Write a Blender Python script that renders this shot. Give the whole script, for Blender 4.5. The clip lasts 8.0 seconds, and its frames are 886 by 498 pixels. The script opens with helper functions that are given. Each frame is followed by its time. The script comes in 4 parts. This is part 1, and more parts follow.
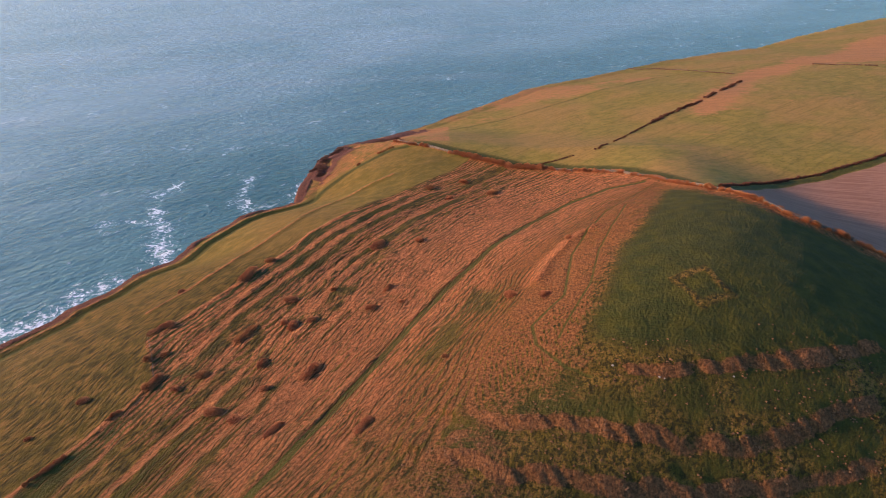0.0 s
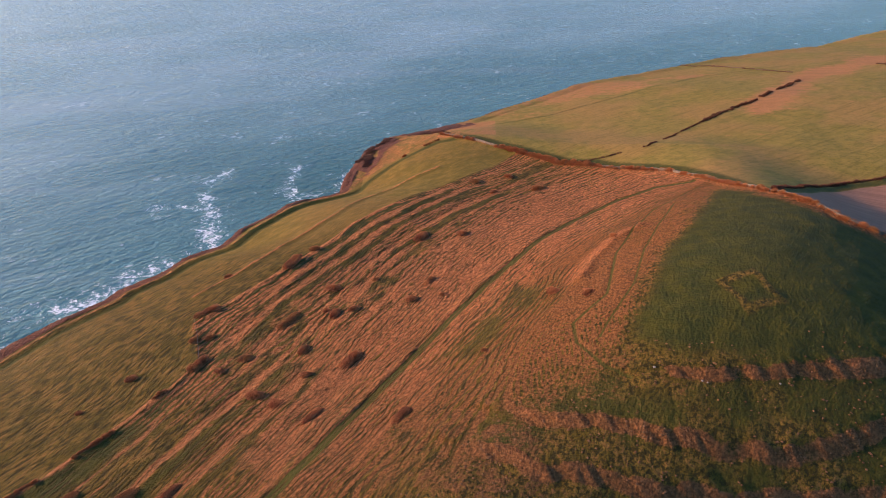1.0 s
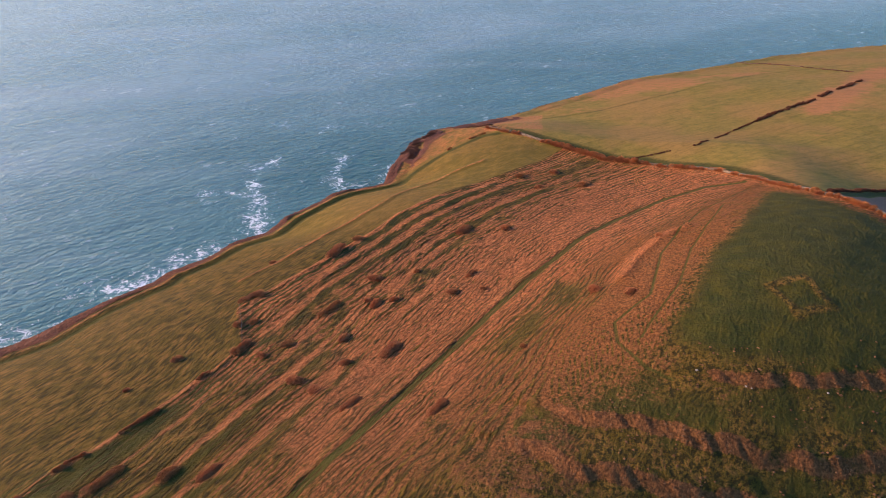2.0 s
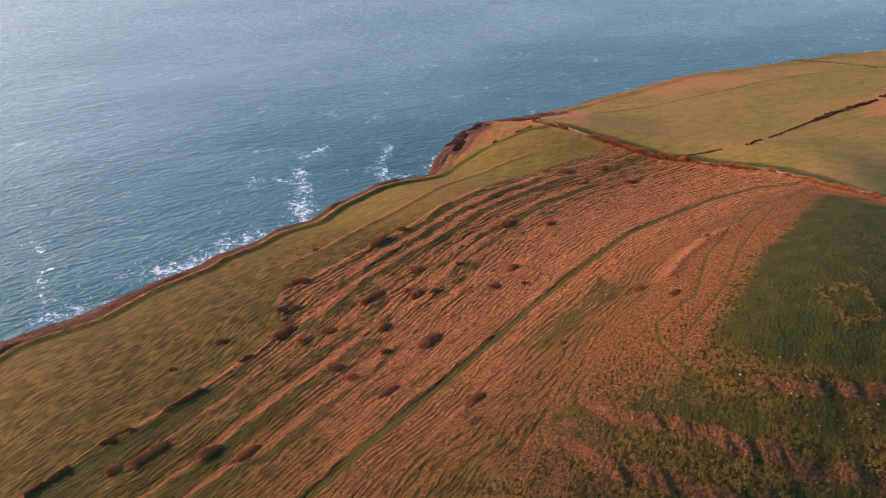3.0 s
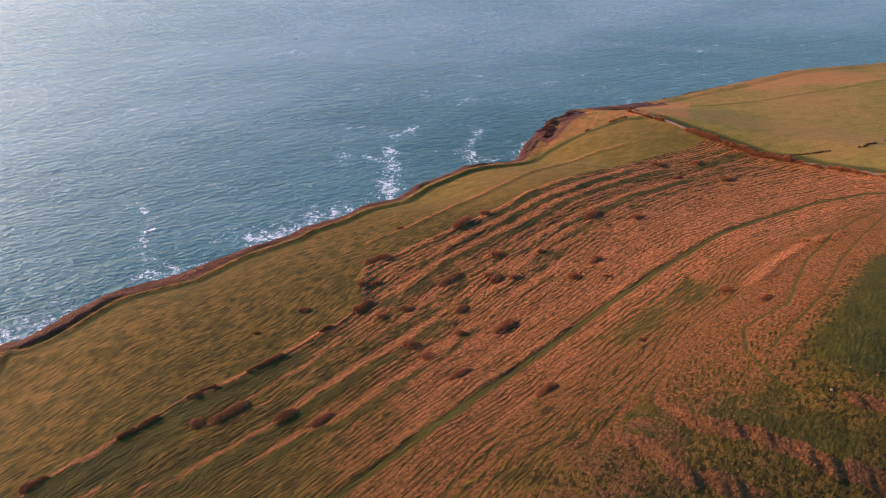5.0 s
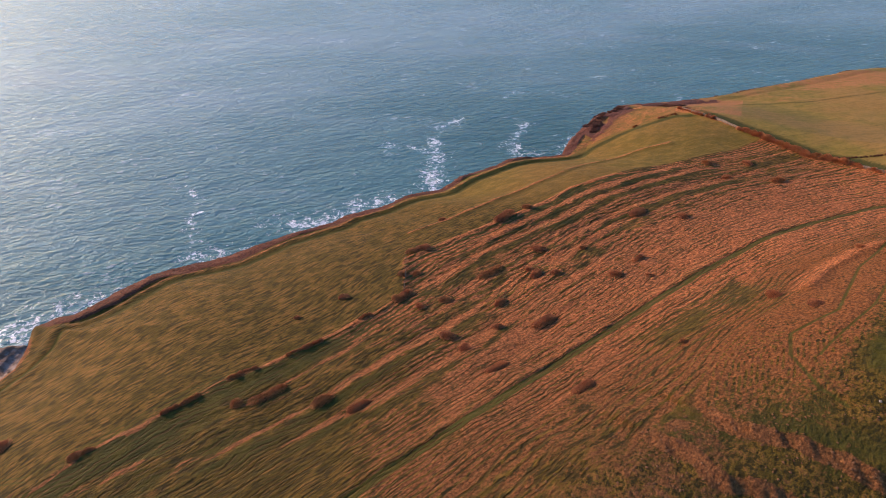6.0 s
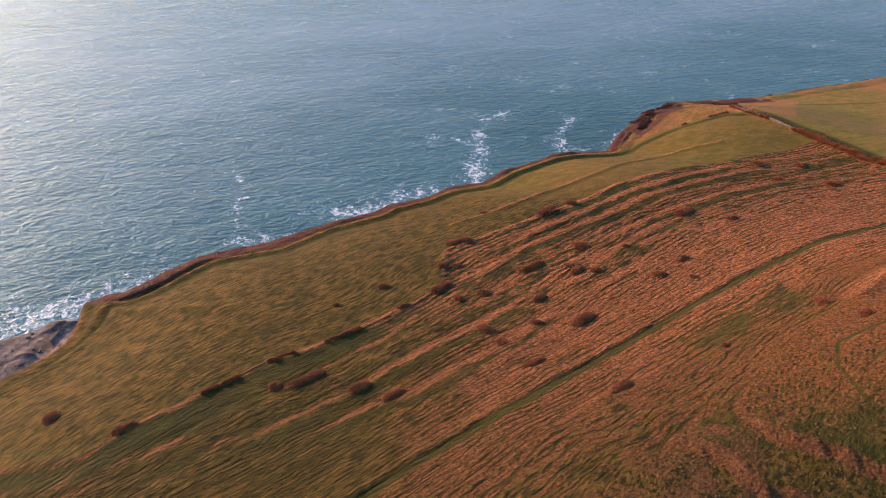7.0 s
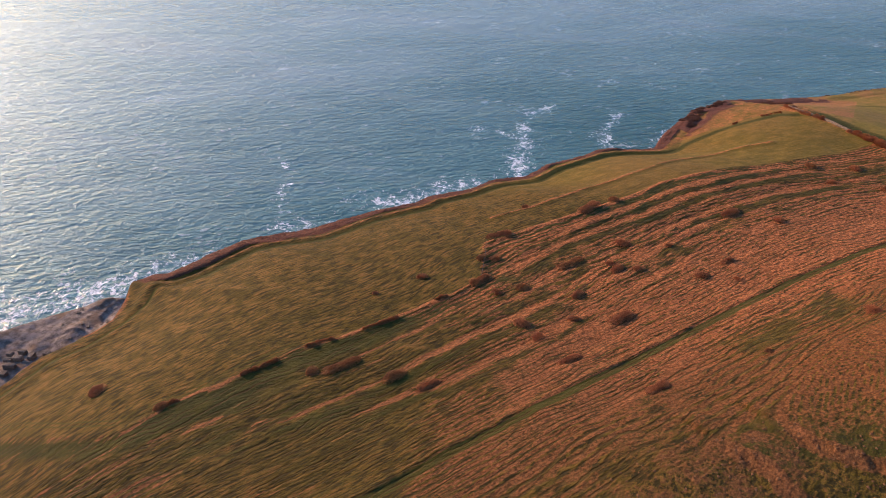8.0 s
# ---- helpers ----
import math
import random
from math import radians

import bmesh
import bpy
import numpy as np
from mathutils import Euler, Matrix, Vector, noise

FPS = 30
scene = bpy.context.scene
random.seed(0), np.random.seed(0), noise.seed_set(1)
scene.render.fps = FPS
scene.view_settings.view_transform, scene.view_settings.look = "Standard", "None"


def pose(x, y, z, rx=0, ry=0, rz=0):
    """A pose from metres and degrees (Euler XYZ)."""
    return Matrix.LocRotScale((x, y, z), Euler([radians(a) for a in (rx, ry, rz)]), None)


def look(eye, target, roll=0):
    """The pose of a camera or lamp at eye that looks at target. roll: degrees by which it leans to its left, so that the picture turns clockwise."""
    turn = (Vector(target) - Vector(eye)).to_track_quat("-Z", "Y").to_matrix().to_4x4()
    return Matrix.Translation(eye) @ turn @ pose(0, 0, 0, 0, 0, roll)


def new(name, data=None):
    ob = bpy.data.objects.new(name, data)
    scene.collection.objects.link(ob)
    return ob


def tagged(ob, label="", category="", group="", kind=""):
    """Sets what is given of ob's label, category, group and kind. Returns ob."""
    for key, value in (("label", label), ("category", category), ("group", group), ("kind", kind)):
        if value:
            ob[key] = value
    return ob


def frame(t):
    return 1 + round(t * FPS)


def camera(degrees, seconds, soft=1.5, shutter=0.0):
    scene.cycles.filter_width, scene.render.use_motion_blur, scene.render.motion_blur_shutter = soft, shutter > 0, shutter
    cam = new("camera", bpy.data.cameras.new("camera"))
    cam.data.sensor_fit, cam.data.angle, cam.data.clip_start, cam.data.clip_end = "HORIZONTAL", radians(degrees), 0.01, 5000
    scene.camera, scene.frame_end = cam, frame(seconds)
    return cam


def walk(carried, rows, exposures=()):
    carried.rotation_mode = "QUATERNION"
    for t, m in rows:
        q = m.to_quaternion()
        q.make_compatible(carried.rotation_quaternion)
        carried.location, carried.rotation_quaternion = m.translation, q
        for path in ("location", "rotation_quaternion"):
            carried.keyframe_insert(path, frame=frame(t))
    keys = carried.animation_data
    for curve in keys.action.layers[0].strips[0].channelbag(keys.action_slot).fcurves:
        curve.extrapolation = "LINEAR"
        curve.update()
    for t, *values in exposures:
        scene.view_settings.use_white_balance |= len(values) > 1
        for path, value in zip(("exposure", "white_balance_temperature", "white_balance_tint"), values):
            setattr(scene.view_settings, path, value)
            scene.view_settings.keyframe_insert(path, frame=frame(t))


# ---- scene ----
# ---- camera: a drone hanging still over the hillside, panning and tilting down ----
cam = camera(64.9, 8.0, soft=0.6)
EYE_Z = 210.0
TURN = [(0.0, -0.09, 28.25), (0.5, 1.90, 28.52), (1.0, 3.89, 28.79), (1.5, 5.87, 29.06), (3.0, 11.80, 29.98), (3.5, 13.77, 30.30), (4.0, 15.76, 30.64),
        (4.5, 17.70, 30.96), (6.0, 23.60, 31.94), (6.5, 25.58, 32.25), (7.0, 27.52, 32.57), (7.5, 29.49, 32.90), (8.0, 31.42, 33.22)]
walk(cam, [(t, pose(0, 0, EYE_Z, 90 - down, 0, left)) for t, left, down in TURN], exposures=[(0.0, 1.38), (4.0, 1.31), (8.0, 1.18)])

# ---- light: a low evening sun over the sea ----
SUN_LEFT, SUN_UP = 86.0, 13.5
sun_way = Vector((-math.sin(radians(SUN_LEFT)) * math.cos(radians(SUN_UP)), math.cos(radians(SUN_LEFT)) * math.cos(radians(SUN_UP)), math.sin(radians(SUN_UP))))
sun_data = bpy.data.lights.new("sun", "SUN")
sun_data.energy, sun_data.angle, sun_data.color = 3.1, radians(3.0), (1.0, 0.53, 0.27)
sun = new("sun", sun_data)
sun.matrix_world = look(sun_way * 1000, (0, 0, 0))
world = bpy.data.worlds.new("sky")
scene.world = world
world.use_nodes = True
sky = world.node_tree.nodes.new("ShaderNodeTexSky")
sky.sky_type, sky.sun_disc = "NISHITA", False
sky.sun_elevation, sky.sun_rotation = radians(SUN_UP), radians(-SUN_LEFT)
sky.altitude, sky.air_density, sky.dust_density, sky.ozone_density = 50, 1.0, 2.0, 4.6
world.node_tree.links.new(sky.outputs[0], world.node_tree.nodes["Background"].inputs[0])
world.node_tree.nodes["Background"].inputs[1].default_value = 0.14


# ---- materials ----
class Nodes:
    """Short calls for building one node material."""

    def __init__(self, name):
        self.mat = bpy.data.materials.new(name)
        self.mat.use_nodes = True
        self.tree = self.mat.node_tree
        self.bsdf = self.tree.nodes["Principled BSDF"]
        self.bsdf.inputs["Specular IOR Level"].default_value = 0.2

    def put(self, socket, value):
        if isinstance(value, bpy.types.NodeSocket):
            self.tree.links.new(value, socket)
        elif isinstance(value, tuple) and len(value) == 3 and socket.type == "RGBA":
            socket.default_value = (*value, 1)
        else:
            socket.default_value = value

    def math(self, kind, a, b=0.0, c=0.0, clamp=False):
        n = self.tree.nodes.new("ShaderNodeMath")
        n.operation, n.use_clamp = kind, clamp
        for s, v in zip(n.inputs, (a, b, c)):
            self.put(s, v)
        return n.outputs[0]

    def mix(self, fac, a, b, kind="MIX"):
        n = self.tree.nodes.new("ShaderNodeMixRGB")
        n.blend_type = kind
        for s, v in zip(n.inputs, (fac, a, b)):
            self.put(s, v)
        return n.outputs[0]

    def attr(self, name):
        n = self.tree.nodes.new("ShaderNodeAttribute")
        n.attribute_name = name
        return n

    def split(self, name):
        n = self.tree.nodes.new("ShaderNodeSeparateColor")
        a = self.attr(name)
        self.tree.links.new(a.outputs["Color"], n.inputs[0])
        return n.outputs[0], n.outputs[1], n.outputs[2], a.outputs["Alpha"]

    def place(self, scale=(1, 1, 1), turn=0.0):
        """Metres on the ground, turned first and then stretched."""
        v = self.tree.nodes.new("ShaderNodeTexCoord").outputs["Object"]
        for key, value in (("Rotation", (0, 0, turn)), ("Scale", scale)):
            m = self.tree.nodes.new("ShaderNodeMapping")
            self.tree.links.new(v, m.inputs[0])
            m.inputs[key].default_value = value
            v = m.outputs[0]
        return v

    def noise(self, scale, detail=3.0, rough=0.55, at=None, warp=0.0):
        n = self.tree.nodes.new("ShaderNodeTexNoise")
        n.inputs["Scale"].default_value, n.inputs["Detail"].default_value = scale, detail
        n.inputs["Roughness"].default_value, n.inputs["Distortion"].default_value = rough, warp
        self.tree.links.new(at if at is not None else self.place(), n.inputs["Vector"])
        return n.outputs["Fac"]

    def ramp(self, fac, lo, hi):
        n = self.tree.nodes.new("ShaderNodeMapRange")
        n.interpolation_type = "SMOOTHSTEP"
        self.put(n.inputs[0], fac)
        n.inputs[1].default_value, n.inputs[2].default_value = lo, hi
        return n.outputs[0]

    def bump(self, height, distance, strength=1.0, normal=None):
        n = self.tree.nodes.new("ShaderNodeBump")
        n.inputs["Distance"].default_value, n.inputs["Strength"].default_value = distance, strength
        self.put(n.inputs["Height"], height)
        if normal is not None:
            self.put(n.inputs["Normal"], normal)
        return n.outputs[0]

    def done(self, colour, rough=0.9, normal=None):
        self.put(self.bsdf.inputs["Base Color"], colour)
        self.put(self.bsdf.inputs["Roughness"], rough)
        if normal is not None:
            self.put(self.bsdf.inputs["Normal"], normal)
        return self.mat


def land_material():
    n = Nodes("hill_grass")
    dead, lush, soil, scrub = n.split("cover")
    track, rock, rough_grass, level = n.split("wear")
    dim_cover = n.attr("dim_cover").outputs["Fac"]
    # metres up the slope and along it, so that the grain follows the lie of the land
    turned = n.tree.nodes.new("ShaderNodeSeparateXYZ")
    n.put(turned.inputs[0], n.place((1, 1, 1), radians(32)))
    lie = n.tree.nodes.new("ShaderNodeCombineXYZ")
    up_slope = n.math("MULTIPLY", level, 100.0)
    n.put(lie.inputs[0], up_slope)
    n.put(lie.inputs[1], turned.outputs[1])
    hilltop = n.math("MAXIMUM", n.ramp(level, 1.12, 1.18), n.ramp(dim_cover, 0.80, 0.95))

    def lying(scale):
        m = n.tree.nodes.new("ShaderNodeMapping")
        n.put(m.inputs[0], lie.outputs[0])
        m.inputs["Scale"].default_value = scale
        return m.outputs[0]

    broad = n.noise(0.02, 3)
    patch = n.noise(0.16, 4, 0.6)
    tuft = n.noise(1.3, 5, 0.72)
    fine = n.noise(4.0, 3, 0.65)
    grain = n.mix(hilltop, n.noise(1.0, 4, 0.62, lying((1.0, 0.17, 1)), 0.4), n.noise(1.0, 4, 0.6, n.place((0.9, 0.7, 1), radians(32))))
    fibre = n.mix(hilltop, n.noise(1.0, 3, 0.6, lying((2.2, 0.42, 1)), 0.5), n.noise(2.2, 3, 0.6))
    # single tussocks: low domes with gaps between them, whose shade is painted dark
    cell = n.tree.nodes.new("ShaderNodeTexVoronoi")
    cell.inputs["Scale"].default_value = 1.15
    cell.inputs["Randomness"].default_value = 1.0
    n.put(cell.inputs["Vector"], n.place((1.0, 0.62, 1.0), radians(32)))
    dome = n.math("SUBTRACT", 1.0, n.math("MULTIPLY", cell.outputs["Distance"], cell.outputs["Distance"]))
    gap_shade = n.ramp(cell.outputs["Distance"], 0.42, 0.72)
    each = n.tree.nodes.new("ShaderNodeSeparateColor")
    n.put(each.inputs[0], cell.outputs["Color"])
    each = each.outputs[0]
    wild = n.ramp(rough_grass, 0.02, 0.26)
    pasture = n.mix(n.ramp(patch, 0.35, 0.68), (0.078, 0.056, 0.006), (0.134, 0.086, 0.011))
    # lit and shaded sides of the grass strokes, put into the pasture colour
    pasture = n.mix(n.math("MULTIPLY", n.math("MULTIPLY", n.ramp(grain, 0.50, 0.60), n.ramp(patch, 0.36, 0.56)), n.math("MULTIPLY", wild, 0.8)), pasture, (0.20, 0.105, 0.028))
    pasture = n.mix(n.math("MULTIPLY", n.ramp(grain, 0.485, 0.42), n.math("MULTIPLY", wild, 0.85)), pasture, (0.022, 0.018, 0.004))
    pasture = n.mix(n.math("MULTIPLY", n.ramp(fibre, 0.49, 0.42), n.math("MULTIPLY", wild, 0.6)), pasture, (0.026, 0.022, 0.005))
    grazed = n.mix(n.ramp(patch, 0.3, 0.7), (0.150, 0.120, 0.020), (0.230, 0.160, 0.034))
    grazed = n.mix(n.math("MULTIPLY", n.ramp(broad, 0.42, 0.62), 0.65), grazed, (0.270, 0.150, 0.046))
    grazed = n.mix(n.math("MULTIPLY", n.ramp(tuft, 0.52, 0.66), 0.35), grazed, (0.080, 0.074, 0.014))
    grazed = n.mix(n.math("MULTIPLY", n.ramp(n.noise(0.55, 4, 0.7), 0.50, 0.62), 0.45), grazed, (0.092, 0.072, 0.013))
    grazed = n.mix(n.math("MULTIPLY", n.ramp(n.noise(0.30, 3, 0.6, n.place((0.10, 1.6, 1), radians(-38))), 0.52, 0.62), 0.4), grazed, (0.100, 0.082, 0.014))
    pasture = n.mix(n.ramp(rough_grass, 0.20, 0.04), pasture, grazed)
    green = n.mix(n.ramp(patch, 0.35, 0.7), (0.027, 0.034, 0.004), (0.058, 0.053, 0.005))
    green = n.mix(n.math("MULTIPLY", n.ramp(fine, 0.5, 0.7), 0.5), green, (0.105, 0.090, 0.020))
    green = n.mix(n.math("MULTIPLY", n.ramp(tuft, 0.48, 0.36), 0.6), green, (0.022, 0.024, 0.005))
    straw = n.mix(n.ramp(tuft, 0.40, 0.60), (0.170, 0.056, 0.017), (0.50, 0.182, 0.066))
    straw = n.mix(n.math("MULTIPLY", n.ramp(broad, 0.45, 0.65), 0.55), straw, (0.28, 0.092, 0.030))
    straw = n.mix(n.math("MULTIPLY", each, 0.35), straw, (0.54, 0.225, 0.098))
    # shade between and beside the tussocks, darkened into the straw colour
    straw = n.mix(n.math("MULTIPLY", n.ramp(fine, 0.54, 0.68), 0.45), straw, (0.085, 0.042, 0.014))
    straw = n.mix(n.math("MULTIPLY", gap_shade, 0.55), straw, (0.070, 0.034, 0.010))
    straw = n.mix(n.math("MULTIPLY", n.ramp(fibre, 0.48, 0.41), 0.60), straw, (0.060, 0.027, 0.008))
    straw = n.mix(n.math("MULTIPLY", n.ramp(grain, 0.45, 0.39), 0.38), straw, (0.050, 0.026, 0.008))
    straw = n.mix(n.math("MULTIPLY", n.math("MULTIPLY", n.ramp(level, 0.88, 1.04), n.ramp(dead, 0.98, 0.86)), 0.8), straw, n.mix(n.ramp(tuft, 0.4, 0.62), (0.080, 0.034, 0.008), (0.23, 0.090, 0.024)))
    straw = n.mix(n.math("MULTIPLY", n.ramp(rough_grass, 0.16, 0.03), 0.6), straw, n.mix(patch, (0.24, 0.130, 0.042), (0.37, 0.180, 0.066)))
    # browner grass on nose and near slope, darkened to stand for weaker light
    straw = n.mix(n.math("MULTIPLY", dim_cover, 0.80), straw, n.mix(n.ramp(tuft, 0.35, 0.65), (0.062, 0.031, 0.011), (0.175, 0.078, 0.030)))
    # uneven edges between the covers
    ragged = n.math("ADD", n.math("MULTIPLY", n.math("SUBTRACT", patch, 0.5), 0.8), n.math("MULTIPLY", n.math("SUBTRACT", tuft, 0.5), 0.7))
    ragged = n.math("ADD", ragged, n.math("MULTIPLY", n.math("SUBTRACT", grain, 0.5), 0.8))
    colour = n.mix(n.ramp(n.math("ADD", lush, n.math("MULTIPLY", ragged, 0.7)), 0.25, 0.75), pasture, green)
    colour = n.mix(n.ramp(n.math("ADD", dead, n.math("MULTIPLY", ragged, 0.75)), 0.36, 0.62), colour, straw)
    woody = n.mix(n.ramp(tuft, 0.4, 0.65), (0.060, 0.024, 0.017), (0.165, 0.060, 0.036))
    colour = n.mix(n.ramp(n.math("ADD", scrub, n.math("MULTIPLY", ragged, 0.8)), 0.35, 0.65), colour, woody)
    earth = n.mix(n.ramp(n.noise(0.25, 3, 0.7, n.place((0.15, 4, 1), 0.45)), 0.35, 0.65), (0.17, 0.085, 0.056), (0.26, 0.138, 0.092))
    colour = n.mix(n.ramp(n.math("ADD", soil, n.math("MULTIPLY", ragged, 0.25)), 0.4, 0.6), colour, earth)
    trodden = n.mix(fine, (0.034, 0.042, 0.006), (0.084, 0.078, 0.013))
    colour = n.mix(n.ramp(n.math("ADD", track, n.math("MULTIPLY", ragged, 0.35)), 0.3, 0.75), colour, trodden)
    stone = n.mix(n.ramp(n.noise(0.35, 5, 0.7), 0.35, 0.65), (0.085, 0.072, 0.066), (0.235, 0.200, 0.185))
    stone = n.mix(n.math("MULTIPLY", n.ramp(n.noise(0.09, 4, 0.65), 0.50, 0.64), 0.7), stone, (0.115, 0.070, 0.042))
    colour = n.mix(n.ramp(n.math("ADD", rock, n.math("MULTIPLY", ragged, 0.5)), 0.35, 0.65), colour, stone)
    # trodden sheep paths that follow the slope's lines, on top of tufty relief
    wob = n.math("ADD", n.math("MULTIPLY", n.noise(0.035, 3), 5.0), n.math("MULTIPLY", n.noise(0.25, 2), 0.6))
    phase = n.math("ADD", n.math("MULTIPLY", up_slope, 1.0 / 1.9), wob)
    tread = n.math("ABSOLUTE", n.math("MULTIPLY_ADD", n.math("FRACT", phase), 2.0, -1.0))
    worn = n.math("MULTIPLY", n.ramp(tread, 0.42, 0.14), n.math("MULTIPLY", n.math("MULTIPLY", n.math("SUBTRACT", 1.0, hilltop), n.ramp(rough_grass, 0.45, 0.9)), n.ramp(n.noise(1.0, 3, 0.6, lying((0.22, 0.045, 1))), 0.42, 0.54)))
    colour = n.mix(n.math("MULTIPLY", worn, 0.85), colour, n.mix(patch, (0.060, 0.028, 0.008), (0.050, 0.046, 0.009)))
    height = n.math("MULTIPLY", dome, n.math("MULTIPLY_ADD", rough_grass, 0.30, 0.03))
    height = n.math("ADD", height, n.math("MULTIPLY", tuft, n.math("MULTIPLY_ADD", rough_grass, 0.55, 0.12)))
    height = n.math("SUBTRACT", height, n.math("MULTIPLY", worn, 0.26))
    height = n.math("ADD", height, n.math("MULTIPLY", grain, n.math("SUBTRACT", n.math("MULTIPLY_ADD", wild, 1.05, 0.12), n.math("MULTIPLY", rough_grass, 0.40))))
    height = n.math("ADD", height, n.math("MULTIPLY", fibre, n.math("MULTIPLY_ADD", wild, 0.28, 0.04)))
    height = n.math("ADD", height, n.math("MULTIPLY", fine, n.math("MULTIPLY_ADD", rough_grass, 0.14, 0.05)))
    return n.done(colour, 0.95, n.bump(height, 1.0, 1.0))


def sea_material():
    n = Nodes("sea_water")
    foam_attr = n.attr("foam").outputs["Fac"]
    shelf = n.attr("shelf").outputs["Fac"]
    swell = n.noise(0.055, 3, 0.55, n.place((0.45, 1.0, 1.0), -0.70), 0.3)
    chop = n.noise(0.24, 4, 0.60, n.place((0.55, 1.0, 1.0), -0.78), 0.6)
    cross = n.noise(0.42, 3, 0.60, n.place((0.50, 1.0, 1.0), -0.40), 0.4)
    ripple = n.noise(1.5, 3, 0.6, n.place((0.6, 1, 1), -0.6))
    height = n.math("ADD", n.math("MULTIPLY", swell, 1.7), n.math("MULTIPLY", chop, 1.5))
    height = n.math("ADD", height, n.math("ADD", n.math("MULTIPLY", cross, 0.5), n.math("MULTIPLY", ripple, 0.10)))
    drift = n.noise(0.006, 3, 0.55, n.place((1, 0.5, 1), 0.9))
    # dark teal water inshore; the paler offshore colours also carry sky glow and haze
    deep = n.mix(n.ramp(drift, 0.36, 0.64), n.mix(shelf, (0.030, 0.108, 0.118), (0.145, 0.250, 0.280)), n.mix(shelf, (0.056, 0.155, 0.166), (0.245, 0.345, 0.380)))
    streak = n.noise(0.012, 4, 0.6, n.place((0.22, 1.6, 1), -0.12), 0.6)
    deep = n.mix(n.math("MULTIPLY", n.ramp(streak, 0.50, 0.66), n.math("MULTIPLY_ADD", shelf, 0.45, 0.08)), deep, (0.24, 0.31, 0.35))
    # aerial haze painted into the water colour, growing away from the shore
    deep = n.mix(n.math("MULTIPLY", n.attr("painted_haze").outputs["Fac"], 0.8), deep, (0.36, 0.46, 0.51))
    lace = n.noise(0.30, 6, 0.74, None, 1.1)
    cells = n.noise(0.075, 4, 0.6, None, 1.2)
    worn = n.math("ADD", n.math("MULTIPLY", n.math("SUBTRACT", lace, 0.53), 5.0), n.math("MULTIPLY", n.math("SUBTRACT", cells, 0.5), 3.0))
    foam = n.ramp(n.math("ADD", foam_attr, worn), 0.50, 1.35)
    foam = n.math("MULTIPLY", foam, n.ramp(foam_attr, 0.02, 0.25))
    caps = n.math("MULTIPLY", n.ramp(n.math("MULTIPLY", chop, n.noise(0.03, 3)), 0.345, 0.42), 0.34)
    foam = n.math("MAXIMUM", foam, caps)
    deep = n.mix(n.math("MULTIPLY", n.ramp(n.math("ADD", foam_attr, n.math("MULTIPLY", n.math("SUBTRACT", cells, 0.5), 1.6)), 0.25, 1.1), 0.45), deep, (0.10, 0.25, 0.28))
    colour = n.mix(foam, deep, (0.78, 0.84, 0.88))
    n.bsdf.inputs["IOR"].default_value = 1.45
    n.bsdf.inputs["Specular IOR Level"].default_value = 0.5
    return n.done(colour, n.math("MULTIPLY_ADD", foam, 0.5, 0.10), n.bump(height, 1.0, 1.0))


def plain_material(name, dark, light, scale, rough=0.9, relief=0.05):
    n = Nodes(name)
    info = n.tree.nodes.new("ShaderNodeObjectInfo")
    g = n.noise(scale, 5, 0.65)
    colour = n.mix(n.ramp(g, 0.32, 0.68), dark, light)
    colour = n.mix(n.math("MULTIPLY", info.outputs["Random"], 0.35), colour, n.mix(0.5, dark, (0.10, 0.055, 0.025)))
    return n.done(colour, rough, n.bump(g, relief))


def leaf_material(name, dark, light):
    n = Nodes(name)
    geo = n.tree.nodes.new("ShaderNodeNewGeometry")
    info = n.tree.nodes.new("ShaderNodeObjectInfo")
    colour = n.mix(geo.outputs["Random Per Island"], dark, light)
    colour = n.mix(n.math("MULTIPLY", info.outputs["Random"], 0.3), colour, n.mix(0.5, light, (0.12, 0.09, 0.03)))
    return n.done(colour, 0.85)


LAND, SEA = land_material(), sea_material()
TWIG = leaf_material("thorn_twigs", (0.27, 0.092, 0.036), (0.47, 0.185, 0.078))
DARK_TWIG = leaf_material("blackthorn_twigs", (0.085, 0.034, 0.024), (0.20, 0.085, 0.055))
GORSE = leaf_material("gorse_leaves", (0.25, 0.092, 0.033), (0.43, 0.18, 0.068))
BARK = plain_material("thorn_bark", (0.05, 0.032, 0.025), (0.11, 0.075, 0.055), 6.0)
TUSSOCK = leaf_material("dead_grass_blades", (0.085, 0.040, 0.017), (0.19, 0.092, 0.044))
HEATH = leaf_material("heath_scrub", (0.080, 0.030, 0.018), (0.18, 0.066, 0.036))
LIMESTONE = plain_material("limestone", (0.085, 0.066, 0.052), (0.24, 0.20, 0.165), 1.4, 0.9, 0.1)
LICHENED = plain_material("lichened_stone", (0.050, 0.036, 0.026), (0.15, 0.11, 0.08), 1.4)
PALE_STONE = plain_material("pale_limestone", (0.24, 0.21, 0.18), (0.36, 0.32, 0.28), 2.0)
TIMBER = plain_material("weathered_timber", (0.10, 0.08, 0.06), (0.22, 0.19, 0.16), 8.0)

